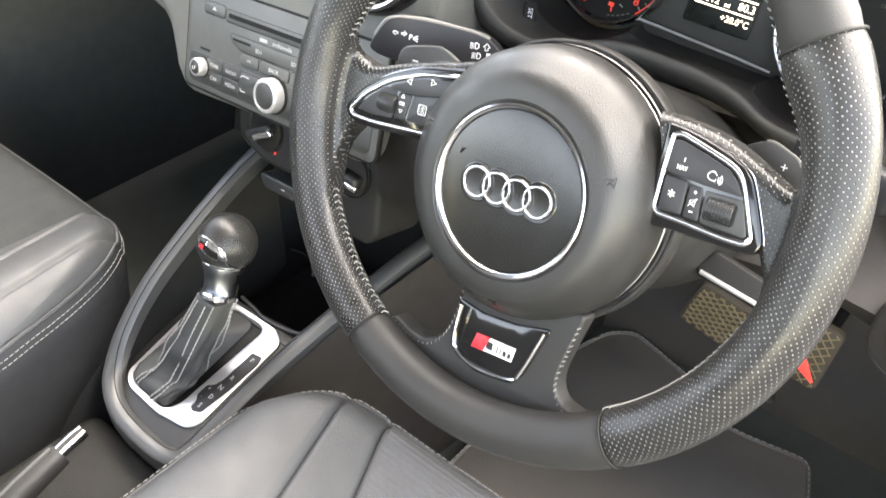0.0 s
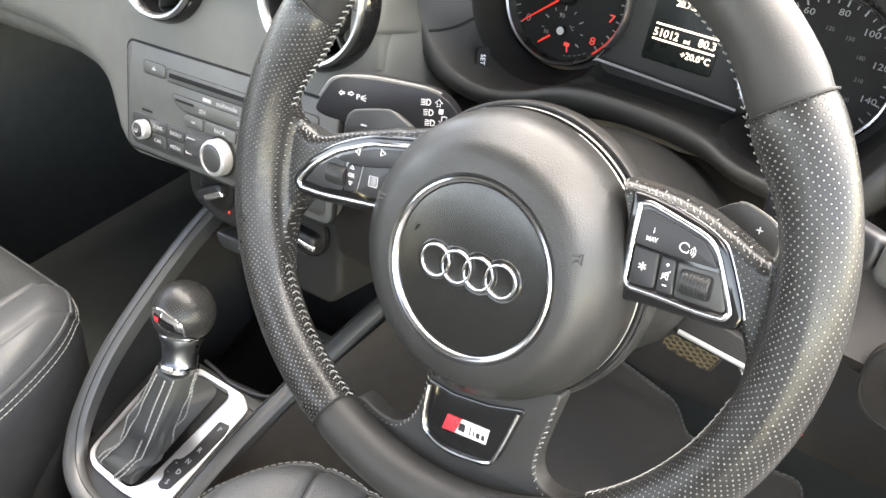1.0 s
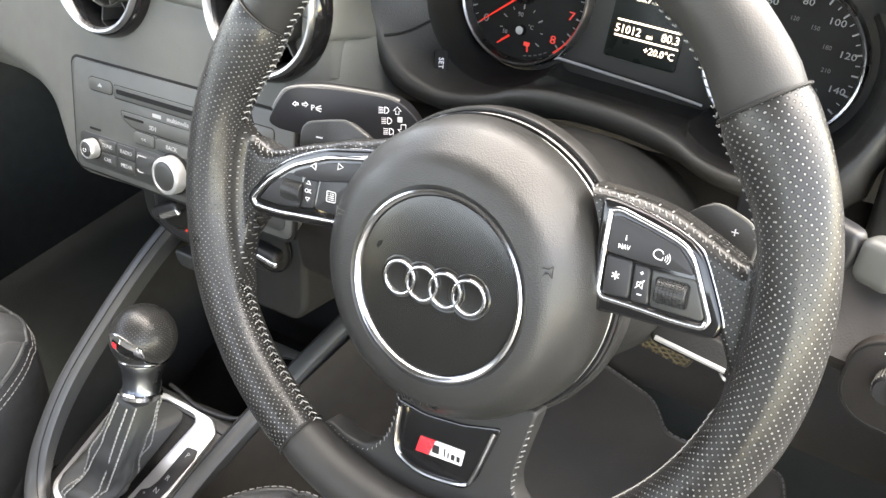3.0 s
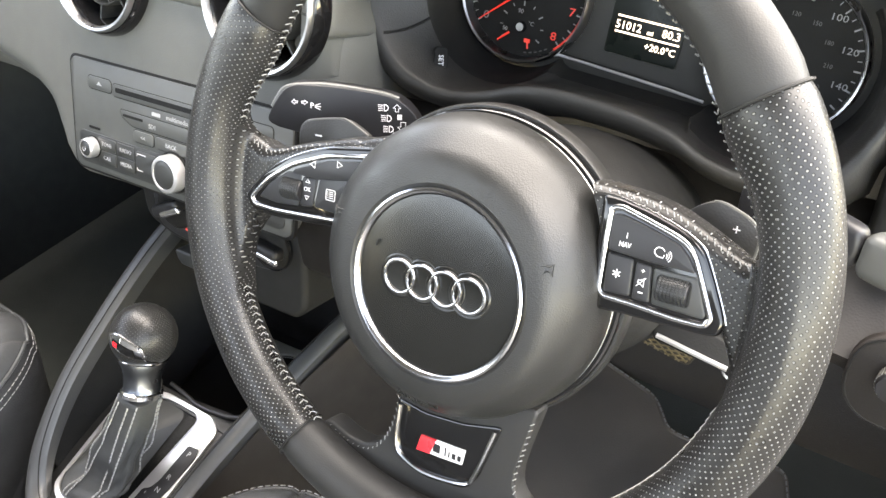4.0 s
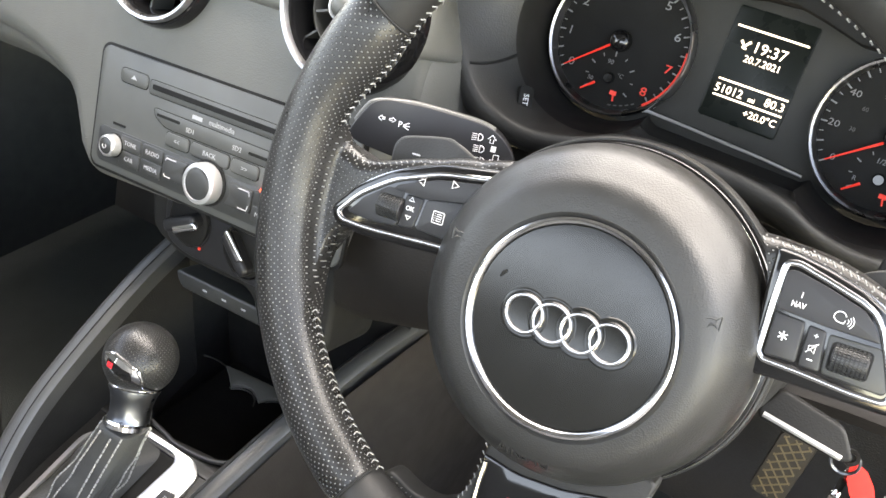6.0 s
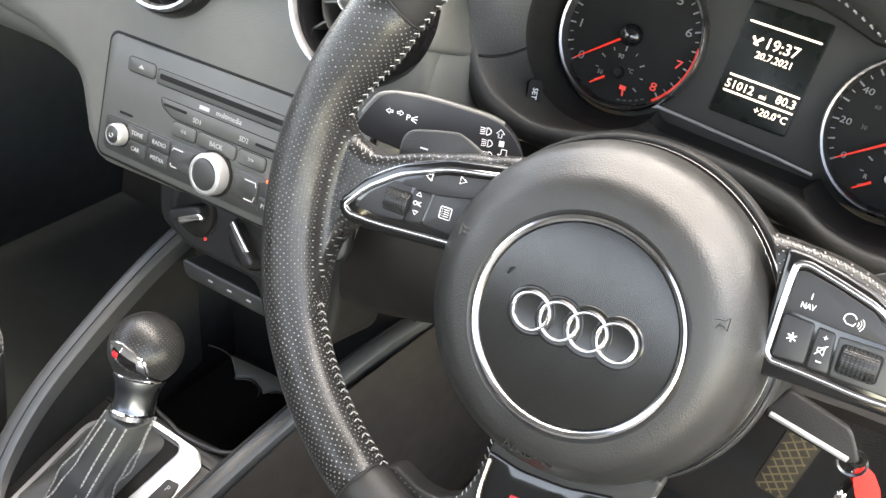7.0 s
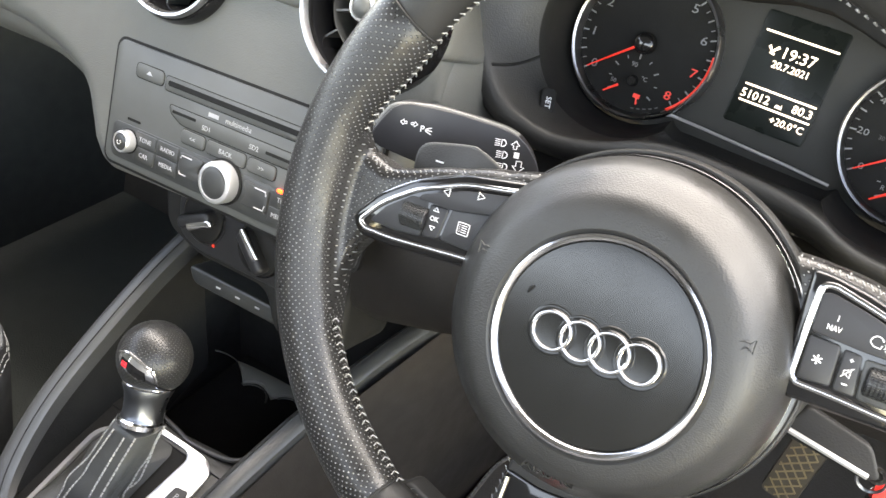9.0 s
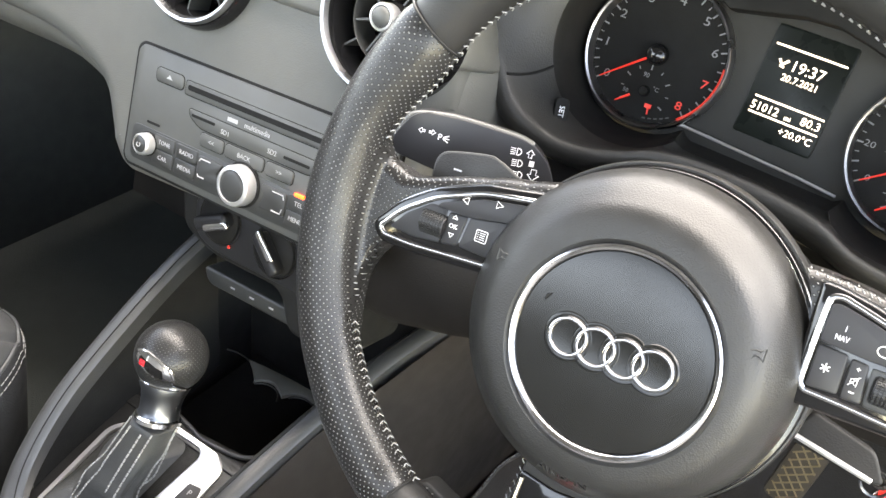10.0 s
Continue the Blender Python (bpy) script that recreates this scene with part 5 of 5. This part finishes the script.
rings = [[gaiter_point(p, k / 28) for p in base] for k in range(29)]
m = len(base)
gaiter = wpart("gaiter", skin(rings), GAITER, gear, "creased leather gaiter", sharp=70)


def base_at(deg):
    """The point of the base outline in a direction from the lever."""
    return min((base[i].lerp(base[(i + 1) % m], k / 8) for i in range(m) for k in range(8)), key=lambda p: abs((math.degrees(math.atan2(p.y - FOOT.y, p.x - FOOT.x)) - deg + 180) % 360 - 180))


for a0 in (-68, -128, 20):
    for da in (-4, 4):
        p0, p1 = base_at(a0 + da), base_at(a0 + da * 2.6)
        line = [gaiter_point(p0.lerp(p1, k / 24), k / 24, 0.4) for k in range(25)]
        tagged(wpart("seam_stitching", dashes(line, 3.6, 1.5, 0.75), THREAD, gear, "light seam stitching"), kind="stuff")
BALL = Vector((-329, 28.5, 428))
AX = (BALL - top_c).normalized()
TM = Matrix.Translation(top_c) @ AX.to_track_quat("Z", "Y").to_matrix().to_4x4()
wpart("collar", lathe([(14, -4), (16.2, -3), (16.6, 1), (15.6, 3), (15.2, 7), (15.6, 14), (17, 21), (19.4, 27), (19.2, 30), (0, 32)], 48), DARK_CHROME, gear, "dark chrome collar", TM)
wpart("collar_ring", lathe([(15.6, -4), (17.6, -3), (17.8, 0.6), (16, 2)], 48), BRIGHT, gear, "bright collar ring", TM)
D = (BALL - top_c).length
wpart("knob_ring", lathe([(18.2, D - 22.0), (20.0, D - 21.0), (20.4, D - 19.6), (19.6, D - 18.2)], 56), BRIGHT, gear, "chrome ring under the knob", TM)
bb = lathe([(0, -26.8)] + [(27.8 * math.sin(radians(a)), -27.8 * math.cos(radians(a))) for a in range(20, 180, 8)] + [(0, 27.8)], 56)
uvl = bb.loops.layers.uv.new("UVMap")
for f in bb.faces:
    for loop in f.loops:
        c = loop.vert.co
        loop[uvl].uv = (28.5 * math.atan2(c.y, c.x) / 1000 * 0.8, 28.5 * math.asin(max(-1, min(1, c.z / 27.8))) / 1000)
wpart("knob", bb, PERF_FINE, gear, "perforated leather ball knob", TM @ Matrix.Translation((0, 0, D)))



def on_ball(az, el, r=28.5):
    """A place on the knob: az round from the driver's side, el up, in degrees."""
    a, e = radians(az - 62), radians(el)
    return BALL + Vector((r * math.cos(e) * math.cos(a), r * math.cos(e) * math.sin(a), r * math.sin(e)))


clip = smooth([on_ball(*p) for p in ((-50, 33), (-34, 40), (-13, 38), (7, 29), (18, 21), (22, 7), (24, -8), (39, -24))], 5)
wpart("knob_clip", tube(clip, 1.3, 8), BRIGHT, gear, "chrome clip on the knob")
patch = ((-50, 24, 33), (-40, 19, 38), (-28, 15, 39), (-18, 9, 38), (-4, 3, 34), (8, 0, 28), (18, -3, 20), (22, -6, 6))
wpart("clip_plate", skin([[on_ball(a, lo_ + (hi_ - lo_) * k / 5, 28.3) for a, lo_, hi_ in patch] for k in range(6)], ring_closed=False), BRIGHT, gear, "chrome plate of the clip")
wpart("knob_window", skin([[on_ball(a, lo_ + (hi_ - lo_) * k / 3, 28.7) for a, lo_, hi_ in ((-40, 22, 30), (-28, 18, 29), (-18, 13, 27), (-4, 7, 22), (7, 4, 17))] for k in range(4)], ring_closed=False), PIANO, gear, "gloss black badge window")
wpart("knob_mark", skin([[on_ball(a, e, 29.0) for a in (-36, -30, -24)] for e in (18, 22, 27)], ring_closed=False), BADGE_RED, gear, "small red badge")


# ---- handbrake ----
hb = thing("handbrake", pose(-0.355, -0.2, 0.24), "black handbrake lever with a chrome button", "handbrake")
wpart("lever", tube(smooth([(-345, -420, 215), (-350, -300, 250), (-355, -210, 276), (-357, -166, 286)], 5), [15] * 10 + [14.5, 14, 13.5, 13, 12.5, 12], 18), LEATHER, hb)
wpart("lever_top", tube([(-350, -300, 265), (-355, -210, 290), (-357, -172, 298)], 2.2, 8), RADIO, hb, "grey top strip")
wpart("button", tube([(-357, -168, 286), (-358, -150, 290), (-358.5, -140, 292)], [8.5, 8.5, 7.5], 18), BRIGHT, hb, "chrome release button")


# ---- seats ----
def seat(name, cx, half, yf, zt, label, ribs, seams, centre, middle, curve):
    """A seat cushion: raised bolsters, a sunken middle and a front that curves back at the sides."""
    s = thing(name, pose(cx / 1000, yf / 1000 - 0.3, 0.04), label, "car seat", "front seats")
    nx, ny = 160, 48

    def spot(u, v, up=0.0):
        e = abs(u)
        front = yf - curve[0] * e**4 - curve[1] * e ** curve[2]
        y = front - 470 * v - 10
        z = zt - 16 + 22 * math.exp(-(((e - 0.82) / 0.2) ** 2)) - 26 * min(1, v * 1.6) * (1 - min(1, e / 0.62) ** 2)
        z -= max(18 * max(0, (0.06 - v) / 0.06) ** 2.2, 20 * max(0, (e - 0.9) / 0.1) ** 2)
        # seams between the panels
        for q, sl, wdt in seams:
            z -= 5.5 * math.exp(-(((e - q + sl * min(v, 0.3)) / wdt) ** 2))
        return Vector((cx + half * u, y, z + up))

    def sheet(u0, u1, n):
        rows = []
        for j in range(ny + 1):
            v = j / ny
            k = seams[0][1] * min(v, 0.3)
            a, b = (u0 if abs(u0) == 1 else u0 - math.copysign(k, u0)), (u1 if abs(u1) == 1 else u1 - math.copysign(k, u1))
            rows.append([spot(a + (b - a) * i / n, v) for i in range(n + 1)])
        return rows

    wpart("bolster", skin(sheet(-1.0, -0.62, 56), ring_closed=False), SEAT, s, "smooth leather bolster", sharp=80)
    wpart("bolster", skin(sheet(0.62, 1.0, 56), ring_closed=False), SEAT, s, "smooth leather bolster", sharp=80)
    wpart("centre_panel", skin(sheet(-0.62, 0.62, 110), ring_closed=False), centre, s, middle, sharp=80)
    edge = [spot(-1, j / ny) for j in range(ny, -1, -1)] + [spot(-1 + 2 * i / nx, 0) for i in range(1, nx)] + [spot(1, j / ny) for j in range(ny + 1)]
    c = Vector((cx, yf - 300, 0))
    rings = []
    for k, dz, out in ((0, 0, 0), (1, -14, 5), (2, -40, 4), (3, -120, -8), (4, -300, -20)):
        rings.append([Vector((p.x + out * (1 if p.x > cx else -1) * (0.3 + 0.7 * min(1, max(0, abs(p.x - cx) / half - 0.85) / 0.13)), p.y + out * 0.8, max(52 if k == 4 else 60, p.z + dz))) for p in edge])
    wpart("skirt", skin(rings, ring_closed=False), SKIRT_SHADED, s, "smooth leather skirt with shade in its colour", sharp=80)
    for dz, out in ((-3, 2.2), (-12, 5.6), (-19, 6.4)) if not ribs else ((-3, 2.2), (-0.4, 4.2), (-12, 5.6)):
        line = [Vector((p.x + out * (1 if p.x > cx else -1) * (0.3 + 0.7 * min(1, max(0, abs(p.x - cx) / half - 0.85) / 0.13)), p.y + out * 0.8, p.z + dz + 1)) for p in edge]
        if dz == -3:
            wpart("piping", tube(line, 2.0, 6), SEAT, s)
        else:
            tagged(wpart("seam_stitching", dashes(line, 4.2, 2.0, 0.42), THREAD, s, "light seam stitching"), kind="stuff")
    if ribs:
        for k in range(46):
            v = 0.03 + k * 0.0115
            q = 0.60 - 0.66 * min(v, 0.3)
            wpart("rib", tube([spot(q * (2 * i / 24 - 1), v, -0.2) for i in range(25)], 1.9, 6, False, 0.55), CLOTH, s)
    return s


seat("driver_seat", 50, 284, 42, 356, "black leather driver seat with a ribbed cloth centre", True, ((0.62, 0.66, 0.008), (0.757, 0.43, 0.009)), CLOTH, "ribbed cloth centre", (20, 72, 8))
seat("passenger_seat", -757, 290, 48, 360, "black leather passenger seat with light stitching", False, ((0.62, -0.2, 0.008), (0.832, -0.2, 0.012)), CLOTH_DARK, "dark cloth centre", (40, 155, 15.7))

# ---- footwell ----
mat = thing("floor_mat", pose(0.05, 0.40, 0.045), "dark felt floor mat with a stitched edge", "floor mat")
mo = rounded([(-170, 520), (-140, 545), (-36, 515), (0, 470), (60, 472), (140, 486), (165, 420), (170, 40), (-190, 40), (-200, 420)], 16, 5)
wpart("felt", prism(mo, 40, 52, 3), MAT, mat)
wpart("edge", tube([(x, y, 52) for x, y in mo], 3.0, 6, True), MAT, mat, "bound edge")
tagged(wpart("edge_stitching", dashes([(x, y, 55) for x, y in mo + mo[:1]], 6, 3, 1.0), THREAD, mat, "grey stitched edge"), kind="stuff")


def pedal(name, cx, y, z, w, h, lean, roll, label, lattice):
    p = thing(name, face((cx, y, z), lean, roll), label, "pedal")
    part("plate", prism(rrect(w, h, 8, 4), -8, 0, 2), RUBBER, p)
    if lattice:
        bms = []
        for k in range(-6, 7):
            for s in (1, -1):
                pts = []
                for t in np.linspace(-1.5, 1.5, 61):
                    x, yy = k * 13 + t * 40, s * t * 40
                    if abs(x) < w / 2 - 3 and abs(yy) < h / 2 - 3:
                        pts.append((x, yy, 0.6))
                if len(pts) > 2:
                    bms.append(tube([pts[0], pts[-1]], 1.0, 6))
        part("tread", join(*bms), LATTICE, p, "worn diamond tread")
    part("arm", tube([(0, h * 0.2, -8), (0, h * 0.3, -60), (0, h * 0.5, -190)], 7, 10), BLACK, p)


pedal("brake_pedal", -0.004, 0.438, 0.242, 68, 104, -20, -18, "worn rubber brake pedal with a diamond tread", True)
pedal("accelerator_pedal", 0.107, 0.45, 0.243, 36, 92, 0, -6, "black rubber accelerator pedal", True)

# ---- knee panel, light switch, key ----
knee = thing("knee_panel", pose(0, 0.2, 0.5), "dark lower dashboard panel under the column", "dash panel")


def knee_row(x, yf, zb):
    """A section of the panel: it leans back above its front edge and tucks under below."""
    return [Vector((x, y, z)) for y, z in ((yf + 84, 612), (yf + 44, 592), (yf + 10, 562), (yf, (562 + zb) / 2 + 8), (yf + 2, zb + 14), (yf + 9, zb + 3), (yf + 22, zb), (yf + 190, zb - 2))]


wpart("knee_bolster", skin([knee_row(*p) for p in ((-225, 132, 474), (-221, 120, 470), (-200, 118, 472), (-150, 121, 486), (-100, 126, 502), (-62, 131, 512))], ring_closed=False), KNEE, knee, "rounded knee bolster")
wpart("centre_panel", skin([knee_row(*p) for p in ((-61, 133, 514), (0, 140, 524), (60, 146, 534), (120, 150, 544), (148, 152, 545))], ring_closed=False), KNEE, knee)
wpart("switch_surround", skin([knee_row(*p) for p in ((149, 152, 545), (178, 153, 538), (200, 154, 528), (230, 156, 516), (345, 160, 490))], ring_closed=False), KNEE, knee, "panel round the light switch")
sw = thing("light_switch", face((0.229, 0.150, 0.553), 12, 0, -4), "oval light switch panel with a round dial", "light switch")
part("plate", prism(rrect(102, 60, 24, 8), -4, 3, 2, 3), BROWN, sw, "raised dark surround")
part("plate_inner", prism(rrect(97, 55, 22, 8), 2, 3.6, 0.6, 2), KNEE, sw, "dark brown oval inlay")
part("inlay_seam", tube([(x, y, 3.2) for x, y in rrect(98, 56, 22.4, 8)], 0.7, 6, True), BLACK, sw)
dial_knob = part("dial", lathe([(0, 3), (9.4, 3), (9, 15), (8, 17), (0, 17.4)], 48), BUTTON, sw, m=mm(-24, 5, 0))
ridges = [moved(block(1.0, 0.8, 10, 0.2), mm(-24, 5, 9) @ pose(0, 0, 0, 0, 0, 12 * k) @ mm(9.3, 0, 0)) for k in range(30)]
tagged(part("dial_ridges", join(*ridges), DASH, dial_knob), kind="stuff")
part("dial_grip", block(5, 13, 4, 1.6, 3), CHROME, dial_knob, "satin bright grip", mm(-22, 5, 18, 0, 0, 20))
part("switch_symbol", tube([(-30 + 3.2 * math.cos(radians(a)), 20 + 2.2 * math.sin(radians(a)), 3.7) for a in range(0, 181, 20)], 0.45, 5), PRINT, sw)
bars("dial_mark", [(-30, 8, 3, 0.9), (-33, -2, 1.4, 3)], PRINT_DIM, sw, mm(0, 0, 3.7))
keyt = thing("car_key", pose(0.105, 0.10, 0.573), "black car key with a chrome edge in the ignition", "car key")
kx = Vector((0.995, 0.0, -0.097)).normalized()
ky = Vector((0.1, 0.5, 0.86))
ky = (ky - kx * kx.dot(ky)).normalized()
KM = Matrix.Translation((105, 100, 572.5)) @ Matrix((kx, ky, kx.cross(ky))).transposed().to_4x4()
wpart("fob", prism(rounded([(-23, -3), (20, -3), (26, 1), (15, 14), (-20, 17), (-26, 2)], 4, 5), -6, 4, 2.5, 4, True), SHROUD, keyt, "", KM)
wpart("fob_edge", tube([(-22, 0.5, 3.6), (20, -0.5, 3.6)], 1.7, 8), ALU, keyt, "satin metal edge", KM)
wpart("fob_eye", lathe([(2.4, -3), (4.4, -3), (4.8, 0), (4.4, 3), (2.4, 3), (2.4, -3)], 24), BRIGHT, keyt, "chrome eyelet", KM @ mm(24, 2, 0))
wpart("ring", tube([(128 + 7 * math.cos(a / 5), 103, 566 + 8 * math.sin(a / 5)) for a in range(32)], 0.9, 6, True), DARK_CHROME, keyt, "steel key ring")
strap_line = smooth([(132, 105, 561), (132, 116, 536), (132.3, 150, 470), (133, 180, 420)], 5)
strap = wpart("strap", skin([[p + Vector((a * 2.0, a * 1.2, 0)) + Vector((0.4, 0.8, 0.4)) * b for a, b in ((-1, -1), (1, -1), (1, 1), (-1, 1))] for p in strap_line]), CHROME, keyt, "grey key strap")
clasp = strap_line[6]
wpart("strap_clasp", block(5.6, 12, 4, 1.2, 2), BRIGHT, strap, "bright clasp", Matrix.Translation(clasp) @ pose(0, 0, 0, 118, 0, 0))
tagt = thing("key_tag", pose(0.135, 0.105, 0.56), "red plastic tag hanging from the key", "key tag")
ribbon = []
for t, h in ((0.0, 2), (0.15, 5.5), (0.35, 6.4), (0.6, 4.8), (0.85, 2.4), (1.0, 0.8)):
    c = Vector((132, 103, 567)).lerp(Vector((161, 133, 501)), t)
    wide, thick = Vector((0.70, 0.45, 0.56)).normalized() * h, Vector((0.1, -0.72, 0.68)).normalized() * 0.9
    ribbon.append([c - wide, c - thick, c + wide, c + thick])
wpart("ribbon", skin(ribbon), TAG, tagt)
